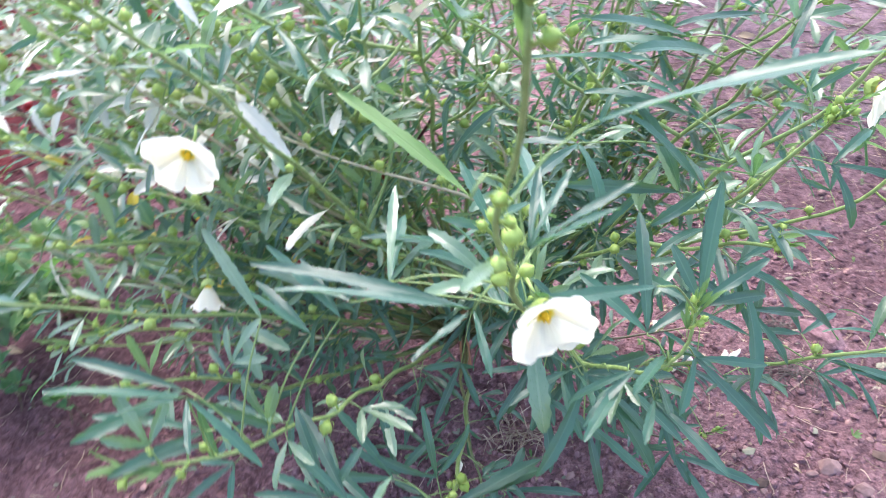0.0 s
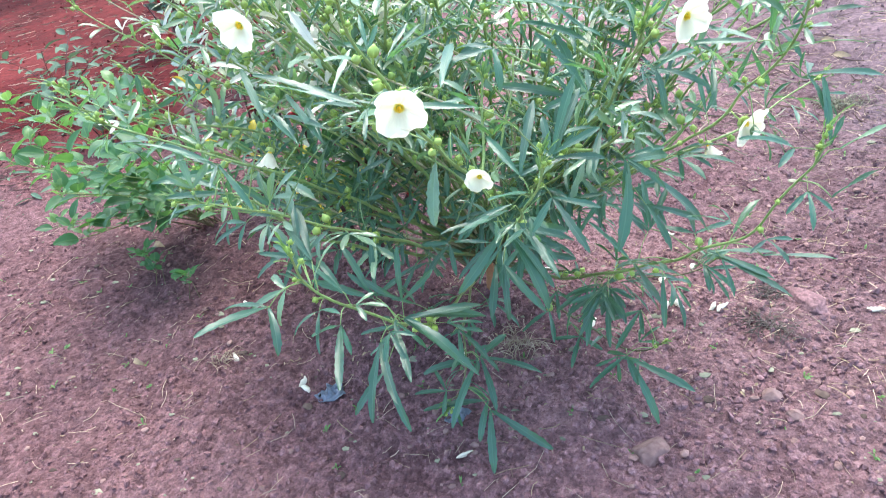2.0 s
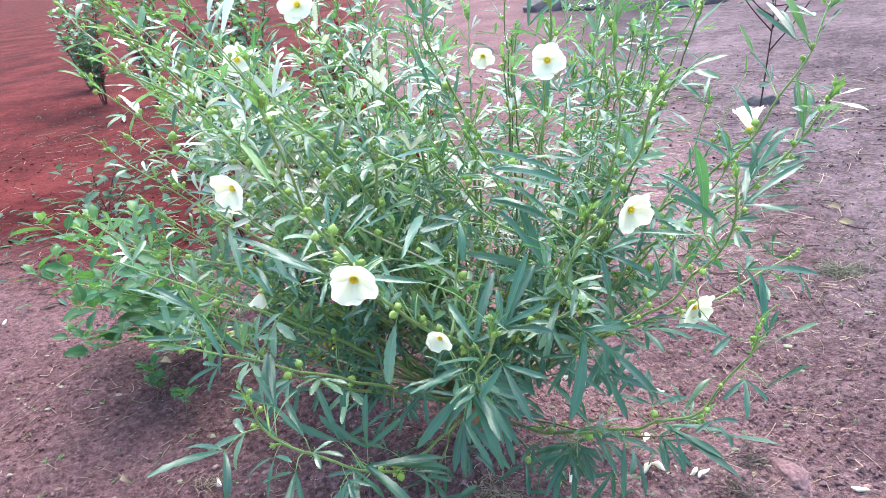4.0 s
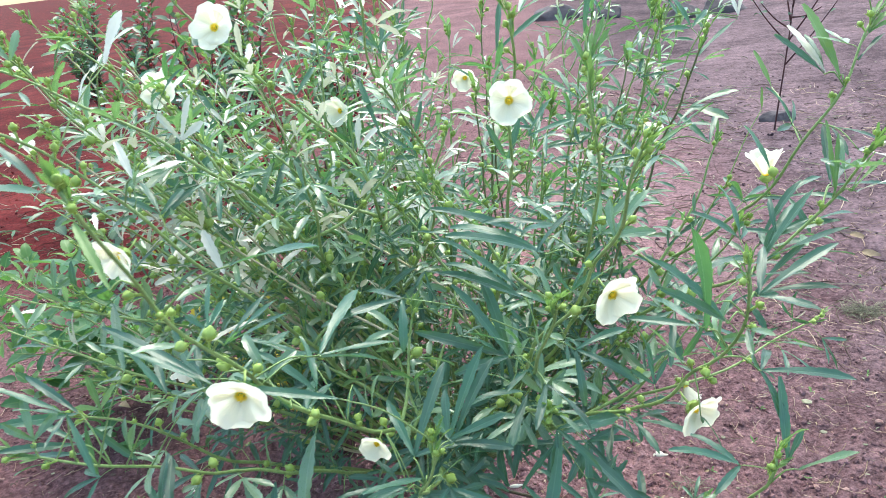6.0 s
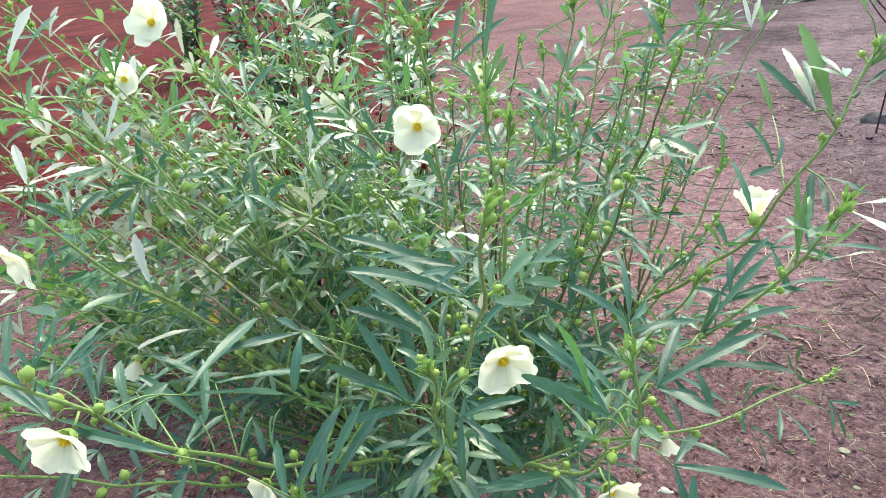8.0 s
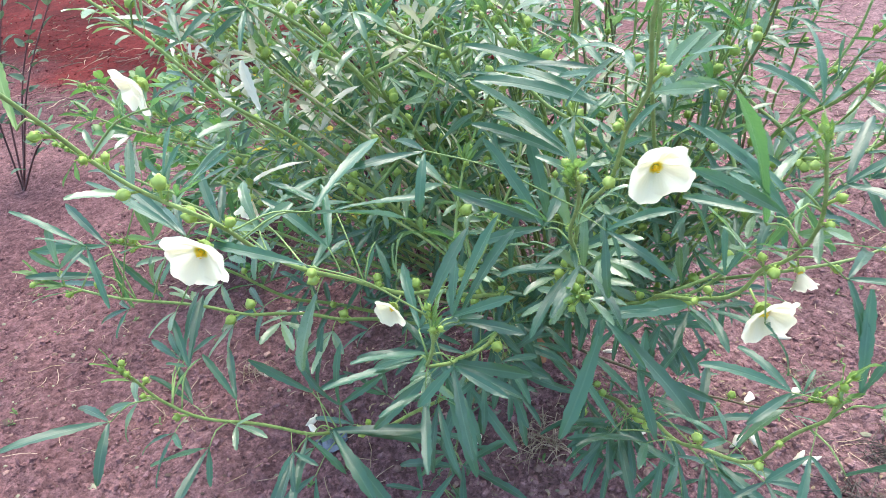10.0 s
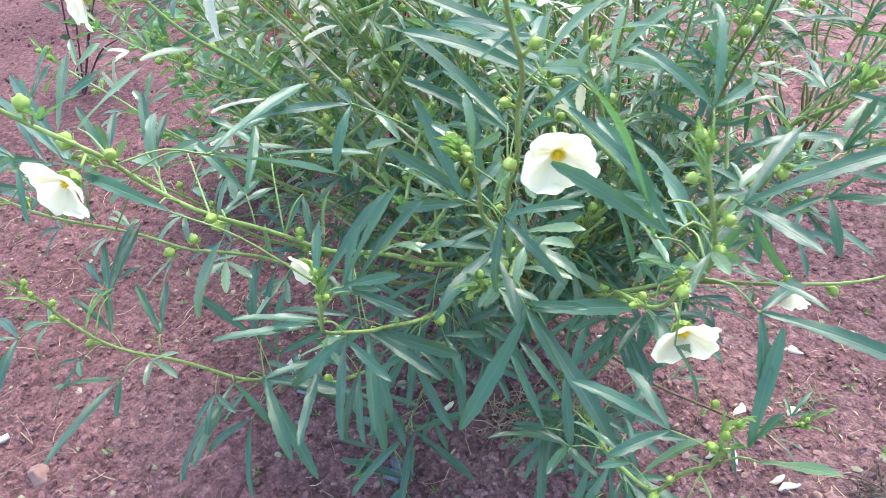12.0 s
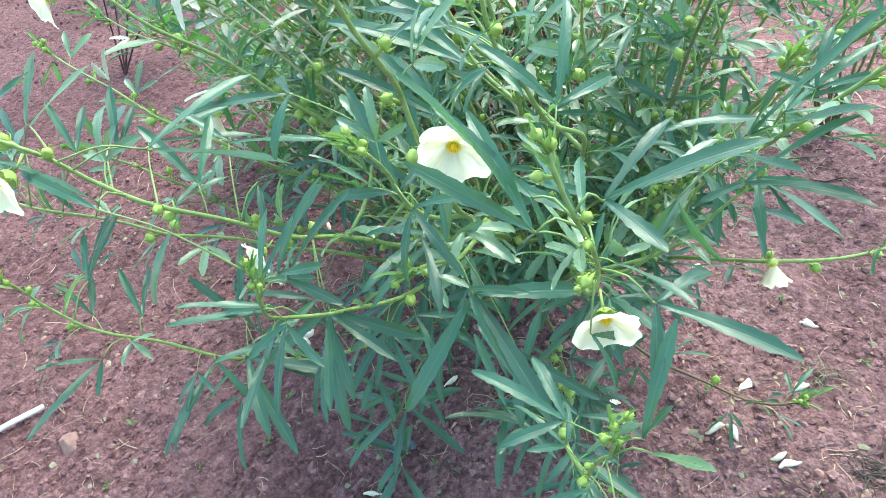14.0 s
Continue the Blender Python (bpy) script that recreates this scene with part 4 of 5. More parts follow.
# leaves on the west side, their glint painted as a pale colour, and two that cross the middle
fan_leaf((-0.209, 0.548, 1.212), ((-0.237, 0.562, 1.259), (-0.166, 0.580, 1.234), (-0.185, 0.629, 1.210)), GLINTLEAF, 0.0165)
fan_leaf((-0.253, 0.599, 1.359), ((-0.253, 0.655, 1.422),), GLINTLEAF, 0.020)
fan_leaf((-0.036, 0.621, 0.903), ((-0.099, 0.589, 0.945), (-0.131, 0.599, 0.939), (0.059, 0.717, 0.884)))
fan_leaf((0.063, 0.847, 1.024), ((0.238, 0.889, 0.977),))
# leaves on the tall eastern stem and the shoot below it, sunlit green and pale glint put into their colours
kept = rng.getstate()
fan_leaf((0.670, 1.037, 1.219), ((0.618, 1.120, 1.278),), GLINTLEAF, 0.012)
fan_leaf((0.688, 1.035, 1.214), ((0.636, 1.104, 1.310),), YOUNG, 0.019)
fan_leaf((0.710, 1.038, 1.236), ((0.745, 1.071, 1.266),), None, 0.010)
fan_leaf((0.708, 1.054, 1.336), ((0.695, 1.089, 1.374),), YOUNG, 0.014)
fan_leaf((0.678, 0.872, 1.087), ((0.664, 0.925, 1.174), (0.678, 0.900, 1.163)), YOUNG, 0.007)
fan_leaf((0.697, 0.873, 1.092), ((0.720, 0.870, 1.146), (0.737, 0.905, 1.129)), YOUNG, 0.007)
fan_leaf((0.703, 0.873, 1.092), ((0.749, 0.846, 1.120),), GLINTLEAF, 0.006)
fan_leaf((0.712, 0.959, 1.125), ((0.773, 0.938, 1.147), (0.775, 0.896, 1.119)), GLINTLEAF, 0.008)
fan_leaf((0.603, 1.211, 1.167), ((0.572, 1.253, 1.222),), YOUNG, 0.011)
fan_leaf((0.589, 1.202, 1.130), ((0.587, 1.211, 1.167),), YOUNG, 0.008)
fan_leaf((0.543, 1.351, 1.274), ((0.525, 1.375, 1.317), (0.550, 1.386, 1.316)), GLINTLEAF, 0.011)
fan_leaf((0.543, 1.350, 1.270), ((0.467, 1.344, 1.271), (0.479, 1.295, 1.214)), None, 0.012)
# and one beside the top of the nearest stem
fan_leaf((0.026, 0.264, 1.197), ((-0.039, 0.301, 1.245),), YOUNG, 0.011)
rng.setstate(kept)

# flowers at their places
FLOWERS = (
    ((0.060, 0.357, 1.026), (0.30, -0.88, -0.24), 0.93, False, 0.3),
    ((0.092, 0.562, 0.812), (0.05, -0.90, -0.10), 0.62, False, 0.1),
    ((-0.258, 0.538, 1.100), (-0.15, -0.92, -0.25), 0.95, False, 0.5),
    ((0.415, 0.648, 1.030), (0.66, -0.73, -0.20), 0.88, False, 0.2),
    ((0.512, 0.722, 0.822), (0.66, -0.60, -0.24), 0.9, False, 0.0),
    ((-0.424, 0.756, 0.770), (-0.15, -0.45, -0.85), 0.8, True, 0.0),
    ((0.600, 1.143, 1.028), (-0.10, 0.05, 0.95), 1.0, True, 0.0),
    ((0.268, 0.755, 1.256), (0.30, -0.85, 0.0), 0.76, False, 0.4),
    ((-0.480, 0.930, 1.266), (0.40, -0.85, 0.05), 0.86, False, 0.2),
    ((-0.235, 0.823, 1.377), (0.25, -0.85, 0.25), 0.9, False, 0.0),
    ((-0.360, 1.385, 1.115), (-0.2, -0.85, 0.1), 0.95, False, 0.7),
    ((0.357, 1.471, 1.045), (0.5, -0.5, -0.4), 0.8, True, 0.0),
    ((0.470, 1.176, 0.560), (0.35, -0.20, -0.85), 0.75, True, 0.0),
    ((-0.409, 1.284, 0.938), (-0.1, -0.7, -0.3), 0.75, True, 0.3),
)
for at, axis, size, closed, roll in FLOWERS:
    lab = "half-closed cream flower, hanging" if closed else "open cream-white flower with a yellow throat"
    flower(shrub, BASE, at, axis, size, closed, roll, lab)

def finish(n_leaves=300, n_buds=260):
    """Hangs the gathered leaves and buds on the shrub: the nearest singly, the rest as one mass."""
    mouths = [(Vector(f[0]) + Vector(f[1]) * 0.05, Vector(f[0]) + Vector((0.05, -0.09, 0.06))) for f in FLOWERS]
    mouths.append((Vector((0.046, 0.269, 1.255)), Vector((0.040, 0.272, 1.266))))  # bare top of the nearest stem
    clear = [(me, m) for me, m in leaf_list if min((m @ Vector((0, d, 0)) - q).length for d in (0.05, 0.10, 0.16) for pair in mouths for q in pair) > 0.058]
    leaf_list[:] = clear
    bud_list[:] = [q for q in bud_list if min((q[1].translation - p).length for pair in mouths for p in pair) > 0.05]
    leaf_list.sort(key=lambda q: q[1].translation.y - 0.5 * q[1].translation.z)
    bud_list.sort(key=lambda q: q[1].translation.y - 0.5 * q[1].translation.z)
    for me, m in leaf_list[:n_leaves]:
        part("leaf" if me not in YOUNGS else "young_leaf", me, shrub, TO @ m)
    for me, m in bud_list[:n_buds]:
        part("bud", me, shrub, TO @ m)
    if len(leaf_list) > n_leaves:
        tagged(part("foliage", mass("foliage", [(me, TO @ m) for me, m in leaf_list[n_leaves:]], [LEAF, PETIOLE, YOUNG, LIGHTLEAF, GLINTLEAF]), shrub), kind="stuff")
    if len(bud_list) > n_buds:
        tagged(part("bud_mass", mass("bud_mass", [(me, TO @ m) for me, m in bud_list[n_buds:]], [BUD]), shrub), kind="stuff")
    leaf_list.clear()
    bud_list.clear()
    stem_points.clear()


def mass(name, items, mats):
    """Many small meshes joined into one; items are (mesh, pose)."""
    vs, fs, uv, sl, off = [], [], [], [], 0
    cache = {}
    for me, m in items:
        if me.name not in cache:
            co = np.empty(len(me.vertices) * 3)
            me.vertices.foreach_get("co", co)
            u = np.zeros((len(me.vertices), 2), dtype=np.float32)
            if me.uv_layers:
                for lp, d in zip(me.loops, me.uv_layers[0].data):
                    u[lp.vertex_index] = d.uv
            cache[me.name] = (co.reshape(-1, 3), u, [tuple(p.vertices) for p in me.polygons], [mats.index(me.materials[p.material_index]) for p in me.polygons])
        co, u, polys, slots = cache[me.name]
        a = np.array(m)
        vs.append(co @ a[:3, :3].T + a[:3, 3])
        uv.append(u)
        fs += [tuple(i + off for i in p) for p in polys]
        sl += slots
        off += len(co)
    return mesh_from(name, np.concatenate(vs), fs, mats, np.concatenate(uv), sl)


finish()

# a second shrub of the kind close behind
BASE = Vector((-0.62, 2.05, relief(-0.62, 2.05)))
shrub = new("flowering_shrub")
shrub.location = BASE
tagged(shrub, "smaller shrub with narrow lobed leaves behind the tall one", "shrub")
TO = Matrix.Translation(-BASE)
foot = BASE + Vector((0, 0, -0.02))
for k in range(22):
    a = 6.283 * k / 22 + rng.uniform(-0.15, 0.15)
    r, h = rng.uniform(0.25, 0.95), rng.uniform(0.75, 1.4)
    tip = BASE + Vector((r * math.cos(a), r * math.sin(a) * 0.8, h))
    stem(foot, foot.lerp(tip, 0.5) + Vector((0, 0, 0.12)), tip, tip + Vector((math.cos(a) * 0.05, math.sin(a) * 0.05, 0.10)), r0=0.006, first=0.35, gap=0.06, density=0.8, lift=0.4, size=1.15)
for at, axis in (((-0.52, 1.62, 1.05), (-0.3, -0.8, 0.1)), ((-1.05, 1.75, 1.0), (-0.5, -0.6, 0.0)), ((-0.2, 1.85, 1.1), (0.2, -0.8, -0.2))):
    flower(shrub, BASE, at, axis, 0.95, False, 0.2)
finish(120, 60)

# and a slighter one to its right
BASE = Vector((0.02, 2.45, relief(0.02, 2.45)))
shrub = new("flowering_shrub")
shrub.location = BASE
tagged(shrub, "slight young shrub with narrow lobed leaves on bare soil", "shrub")
TO = Matrix.Translation(-BASE)
foot = BASE + Vector((0, 0, -0.02))
for k in range(9):
    a = 6.283 * k / 9 + rng.uniform(-0.2, 0.2)
    r, h = rng.uniform(0.10, 0.45), rng.uniform(0.7, 1.25)
    tip = BASE + Vector((r * math.cos(a), r * math.sin(a) * 0.8, h))
    stem(foot, foot.lerp(tip, 0.5) + Vector((0, 0, 0.08)), tip, tip + Vector((math.cos(a) * 0.05, math.sin(a) * 0.05, 0.10)), r0=0.005, first=0.35, gap=0.06, density=0.8, lift=0.4, size=1.1)
finish(100, 50)


# ---- other plants ----
def ovate_mesh(name, length, width, seed, mat, stalk_mat):
    return leaf_mesh(name, 1, 0.025, length, width, seed, mat, 0.7, 0.3, 0.36, 0.07, stalk_mat)


WEEDS = [ovate_mesh("leaf", ln, wd, 60 + i, WEED, PETIOLE) for i, (ln, wd) in enumerate(((0.085, 0.052), (0.10, 0.058), (0.065, 0.04), (0.05, 0.03)))]
FRESH = [ovate_mesh("young_leaf", 0.05, 0.03, 70, YOUNG, PETIOLE)]
GREYS = [ovate_mesh("leaf", ln, wd, 80 + i, GREYLEAF, DARKSTEM) for i, (ln, wd) in enumerate(((0.10, 0.045), (0.13, 0.05), (0.08, 0.04)))]
DARKS = [ovate_mesh("leaf", ln, wd, 90 + i, LEAF, DARKSTEM) for i, (ln, wd) in enumerate(((0.10, 0.055), (0.085, 0.048), (0.12, 0.06)))]
REDBUD = bud_mesh("red_fruit", 0.013, 8, RED)
YELLOWS = [ovate_mesh("yellow_leaf", 0.05, 0.028, 95, YELLOWLEAF, PETIOLE)]


def plant(name, label, base, tips, stem_mat, leaves, r0, gap, extra=(), extra_name="", seed=1, first=0.2, scale=1.0, category="plant", fresh=True, fork=False):
    """A plant of several stems with a leaf at each node."""
    g = random.Random(seed)
    b = Vector((*base, relief(*base)))
    root = tagged(new(name), label, category)
    root.location = b
    for tip in tips:
        tipv = Vector(tip)
        off = Vector((g.uniform(-0.03, 0.03), g.uniform(-0.03, 0.03), -0.01))
        mid = b.lerp(tipv, 0.5) + Vector((g.uniform(-0.04, 0.04), g.uniform(-0.04, 0.04), 0.05))
        path = smooth_path([b + off, mid, tipv])
        if fork and tip is not tips[0]:
            start = trunk[int(len(trunk) * g.uniform(0.3, 0.7))]
            path = smooth_path([start, start.lerp(tipv, 0.5) + Vector((0, 0, -0.02)), tipv])
        elif fork:
            trunk = path
        part("stem", tube("stem", [p - b for p in path], r0, r0 * 0.45, stem_mat, 6, 0.1, g), root)
        n = len(path)
        step = max(1, int(gap / 0.02))
        turn = g.random() * 6
        for i in range(int(n * first), n, step):
            d = (path[min(i + 1, n - 1)] - path[max(i - 1, 0)]).normalized()
            o = Vector((math.cos(turn), math.sin(turn), g.uniform(-0.2, 0.5)))
            turn += GOLD
            me = g.choice(leaves)
            part("leaf", me, root, facing(path[i] - b, o + d * 0.4, roll=g.uniform(-0.5, 0.5), scale=scale * g.uniform(0.7, 1.15)))
            if extra and g.random() < 0.45:
                part(extra_name, g.choice(extra), root, facing(path[i] - b, -o + d * 0.9, scale=g.uniform(0.8, 1.25)))
        if fresh:
            for k in range(3):
                part("young_leaf", FRESH[0], root, facing(path[-1] - b, Vector((g.uniform(-1, 1), g.uniform(-1, 1), 0.9)), scale=scale * g.uniform(0.6, 1.0)))
    return root


plant("leafy_weed", "bushy broad-leaved green weed with toothed leaves", (-1.42, 1.68),
      [(-1.50, 1.12, 0.76), (-1.25, 1.10, 0.78), (-1.08, 1.10, 0.80), (-1.48, 1.10, 0.64), (-1.60, 1.10, 0.58), (-1.48, 1.12, 0.46), (-1.70, 1.30, 0.34),
       (-1.25, 1.10, 0.54), (-1.85, 1.40, 0.40), (-1.75, 1.45, 0.58), (-1.05, 1.25, 0.55), (-1.95, 1.50, 0.30), (-1.35, 1.30, 0.36), (-1.62, 1.22, 0.26), (-1.80, 1.32, 0.20), (-1.48, 1.14, 0.28), (-1.95, 1.60, 0.18), (-1.25, 1.22, 0.30)], STEM, WEEDS, 0.0035, 0.05, seed=3, first=0.3, category="weed", scale=1.12)
for x, y, h, s in ((-1.38, 1.27, 0.10, 31), (-1.20, 1.20, 0.09, 32), (-1.50, 1.36, 0.08, 33)):
    plant("weed_seedling", "small broad-leaved weed seedling on bare soil", (x, y), [(x + 0.02, y - 0.03, h), (x - 0.04, y - 0.02, h * 0.8)], STEM, WEEDS[2:], 0.0018, 0.03, seed=s, first=0.4, scale=0.8, category="weed", fresh=False)
plant("leafy_weed", "bushy broad-leaved green weed among the shrub's stems", (-0.78, 1.55),
      [(-0.62, 1.30, 0.62), (-0.90, 1.42, 0.70), (-0.52, 1.42, 0.55), (-0.70, 1.22, 0.42), (-0.98, 1.62, 0.66), (-0.45, 1.14, 0.50), (-0.62, 1.05, 0.56), (-0.85, 1.18, 0.60), (-1.05, 1.35, 0.74), (-0.36, 1.30, 0.62), (-0.88, 1.05, 0.44)], STEM, WEEDS, 0.004, 0.06, (YELLOWS[0],), "yellow_leaf", seed=5, category="weed")
plant("red_fruited_shrub", "dark-stemmed shrub with broad leaves and red fruits", (-0.60, 1.42),
      [(-0.46, 1.38, 0.84), (-0.80, 1.40, 0.72), (-0.52, 1.40, 0.68), (-0.38, 1.40, 0.80), (-0.32, 1.42, 0.72), (-0.13, 1.42, 0.68), (-0.70, 1.50, 0.95), (-0.62, 1.70, 0.98), (-0.40, 1.80, 0.84), (-0.84, 1.52, 1.10)], DARKSTEM, DARKS, 0.0075, 0.06, (REDBUD, REDBUD), "red_fruit", seed=8, first=0.4, category="shrub", fresh=False)
plant("red_fruited_shrub", "dark-stemmed shrub with broad leaves and red fruits", (-1.30, 1.98),
      [(-1.50, 1.85, 0.85), (-1.20, 1.90, 0.98), (-1.35, 2.15, 0.90), (-1.05, 1.80, 0.80), (-1.62, 2.10, 0.70), (-1.25, 1.70, 0.66), (-0.95, 2.0, 0.95)], DARKSTEM, DARKS, 0.006, 0.06, (REDBUD,), "red_fruit", seed=19, first=0.3, category="shrub", fresh=False)
plant("red_fruited_shrub", "dark-stemmed shrub with broad leaves and red fruits", (-1.15, 2.5),
      [(-1.35, 2.30, 0.80), (-0.95, 2.40, 0.90), (-1.10, 2.75, 0.95), (-0.70, 2.50, 0.75), (-1.55, 2.60, 0.70)], DARKSTEM, DARKS, 0.008, 0.06, (REDBUD,), "red_fruit", seed=9, first=0.3, category="shrub", fresh=False)
plant("red_fruited_shrub", "dark-stemmed shrub with broad leaves and red fruits", (-2.1, 3.2),
      [(-2.35, 3.00, 0.75), (-1.90, 3.10, 0.85), (-2.20, 3.45, 0.90), (-1.70, 3.30, 0.70)], DARKSTEM, DARKS, 0.008, 0.06, (REDBUD,), "red_fruit", seed=10, first=0.3, category="shrub", fresh=False)
for x, y, h, s in ((-3.3, 4.3, 1.30, 43), (-2.2, 4.6, 1.25, 45), (-4.2, 6.2, 1.30, 46), (-6.2, 6.9, 1.35, 47), (-7.2, 7.0, 1.35, 48), (-8.4, 8.0, 1.40, 49), (-5.4, 7.6, 1.35, 50)):
    # tall bushes in a loose row on the laterite
    g = random.Random(s)
    plant("red_fruited_shrub", "tall dark-stemmed shrub with broad leaves and red fruits on laterite", (x, y),
          [(x + 0.34 * math.cos(k * 1.1 + s) * g.uniform(0.4, 1.2), y + 0.34 * math.sin(k * 1.1 + s) * g.uniform(0.4, 1.2), h * g.uniform(0.55, 1.0)) for k in range(10)], DARKSTEM, DARKS + GREYS[:1], 0.0065, 0.055, (REDBUD,), "red_fruit", seed=s, first=0.22, scale=1.2, category="shrub", fresh=s % 2 == 0)
plant("dusty_shrub", "low dark-stemmed plant with grey-green leaves on red soil", (-2.55, 2.45),
      [(-2.75, 2.35, 0.34), (-2.40, 2.30, 0.40), (-2.60, 2.70, 0.38), (-2.30, 2.60, 0.30)], DARKSTEM, GREYS, 0.004, 0.05, seed=21, first=0.2, category="plant", fresh=False)
plant("dusty_shrub", "low dark-stemmed plant with grey-green leaves on red soil", (-3.3, 3.0),
      [(-3.5, 2.9, 0.36), (-3.15, 2.85, 0.42), (-3.3, 3.25, 0.40), (-3.0, 3.1, 0.3)], DARKSTEM, GREYS, 0.004, 0.05, seed=22, first=0.2, category="plant", fresh=False)
plant("dusty_shrub", "sparse dark-red-stemmed plant with grey-green leaves", (-3.1, 1.30),
      [(-3.08, 1.86, 0.80), (-3.14, 1.74, 0.98), (-3.22, 1.60, 0.82), (-2.86, 1.50, 0.26), (-3.20, 1.95, 0.9)], DARKSTEM, GREYS, 0.0055, 0.075, seed=12, first=0.3, category="plant", scale=0.9, fresh=False)
plant("bare_sapling", "thin dark sapling with few small leaves", (0.80, 5.4),
      [(0.86, 5.38, 1.45), (1.10, 5.30, 1.10), (0.58, 5.50, 1.15), (1.04, 5.52, 1.30), (0.64, 5.28, 0.90), (1.00, 5.2, 0.85), (0.92, 5.45, 1.30), (0.74, 5.40, 1.30),
       (1.15, 5.42, 0.92), (0.55, 5.36, 0.98)], DARKSTEM, GREYS, 0.0065, 0.10, seed=14, first=0.35, scale=0.55, category="sapling", fresh=False, fork=True)



# ---- stones, clods and litter ----
def lump_mesh(name, size, seed, mat, cuts=4, rough=0.36):
    bm = bmesh.new()
    bmesh.ops.create_icosphere(bm, subdivisions=cuts, radius=1)
    off = Vector((seed * 7.3, seed * 3.1, seed))
    g = random.Random(seed)
    cutsides = [(Vector((g.uniform(-1, 1), g.uniform(-1, 1), g.uniform(-0.2, 1))).normalized(), g.uniform(0.55, 0.8)) for _ in range(9)]
    for v in bm.verts:
        v.co *= 1 + rough * 0.5 * noise.noise(v.co * 1.3 + off)
        for nrm, d in cutsides:
            over = v.co.dot(nrm) - d
            if over > 0:
                v.co -= nrm * over * 0.92
        v.co *= 1 + rough * 0.22 * noise.noise(v.co * 4.1 + off) + rough * 0.12 * noise.noise(v.co * 11 + off)
        v.co = Vector((v.co.x * size[0], v.co.y * size[1], max(v.co.z, -0.5) * size[2])) * 1.25
    me = bpy.data.meshes.new(name)
    bm.to_mesh(me)
    bm.free()
    me.materials.append(mat)
    me.polygons.foreach_set("use_smooth", np.full(len(me.polygons), True))
    return me


def stone(x, y, size, seed, label="reddish-brown stone half sunk in the soil", name="stone", mat=None, turn=0.0):
    ob = new(name, lump_mesh(name, size, seed, mat or ROCK))
    ob.matrix_basis = pose(x, y, relief(x, y) + size[2] * 0.10, 0, 0, turn)
    return tagged(ob, label, "stone", "stones on the soil")


stone(0.355, 0.712, (0.040, 0.032, 0.024), 1, turn=20, mat=CLOD)
stone(0.757, 1.312, (0.056, 0.046, 0.020), 2, turn=-30, mat=CRUMB)
stone(0.633, 0.918, (0.022, 0.018, 0.016), 3)
stone(-0.785, 0.205, (0.034, 0.026, 0.022), 4, turn=15)
stone(0.68, 0.86, (0.018, 0.015, 0.012), 5)
stone(-0.95, 1.90, (0.05, 0.04, 0.03), 6)
stone(-2.3, 2.9, (0.07, 0.05, 0.045), 7)
for i, (x, y, s) in enumerate(((-2.9, 14.2, 0.42), (-1.9, 13.9, 0.34), (-0.5, 13.4, 0.36), (0.2, 13.6, 0.34), (0.80, 5.75, 0.10))):
    stone(x, y, (s, s * 0.7, s * 0.6), 20 + i, "dark rounded boulder on trodden ground", "boulder", BOULDER)


def scatter(name, label, count, seed, area, make, mats, category="litter"):
    """Uncountable small bits joined into one object."""
    g = random.Random(seed)
    vs, fs, sl = [], [], []
    for _ in range(count):
        x, y = g.uniform(area[0], area[1]), g.uniform(area[2], area[3])
        v, f, slot = make(g, x, y, relief(x, y))
        b = len(vs)
        vs += v
        fs += [tuple(i + b for i in q) for q in f]
        sl += [slot] * len(f)
    return tagged(new(name, mesh_from(name, vs, fs, mats, None, sl, False)), label, category, kind="stuff")


ICO = bmesh.new()
bmesh.ops.create_icosphere(ICO, subdivisions=1, radius=1)
ICO_V = [v.co.copy() for v in ICO.verts]
ICO_F = [tuple(v.index for v in f.verts) for f in ICO.faces]
ICO.free()


def clod(g, x, y, z):
    r = 0.0014 + 0.0105 * g.random() ** 4
    turn = Euler((g.random() * 6, g.random() * 6, g.random() * 6)).to_matrix()
    c = Vector((x, y, z - r * 0.05))
    return [c + turn @ Vector((v.x * r * g.uniform(0.7, 1.3), v.y * r, v.z * r * 0.7)) * g.uniform(0.6, 1.35) for v in ICO_V], ICO_F, 0


def straw(g, x, y, z):
    n = g.uniform(0.012, 0.075) * (1.0 if g.random() < 0.85 else 2.2)
    a, w = g.random() * 6.28, g.uniform(0.0004, 0.0012)
    bend = g.uniform(-0.5, 0.5)
    pts = []
    for i in range(4):
        t = i / 3 - 0.5
        ang = a + bend * t
        pts.append(Vector((x + math.cos(ang) * n * t, y + math.sin(ang) * n * t, 0)))
        pts[-1].z = relief(pts[-1].x, pts[-1].y) + w * 1.4 + 0.004 * g.random()
    v, f = tube_data(pts, [w] * 4, 3)
    return v, f, 0 if g.random() < 0.8 else 1


def crumb_leaf(g, x, y, z):
    n, w = g.uniform(0.006, 0.022), g.uniform(0.0012, 0.004)
    m = facing((x, y, z + 0.003), (math.cos(g.random() * 6.28), math.sin(g.random() * 6.28), g.uniform(-0.1, 0.3)), roll=g.uniform(-0.5, 0.5))
    c = g.uniform(0.1, 0.5)
    rows = [(0, 0.1), (0.3, 0.9), (0.65, 0.8), (1, 0.05)]
    v = []
    for t, s in rows:
        for u in (-1, 0, 1):
            v.append(m @ Vector((u * s * w, t * n, c * w * abs(u) + 0.003 * math.sin(4 * t))))
    f = [(i * 3 + k, i * 3 + k + 1, i * 3 + k + 4, i * 3 + k + 3) for i in range(3) for k in range(2)]
    return v, f, g.choice((0, 0, 1))


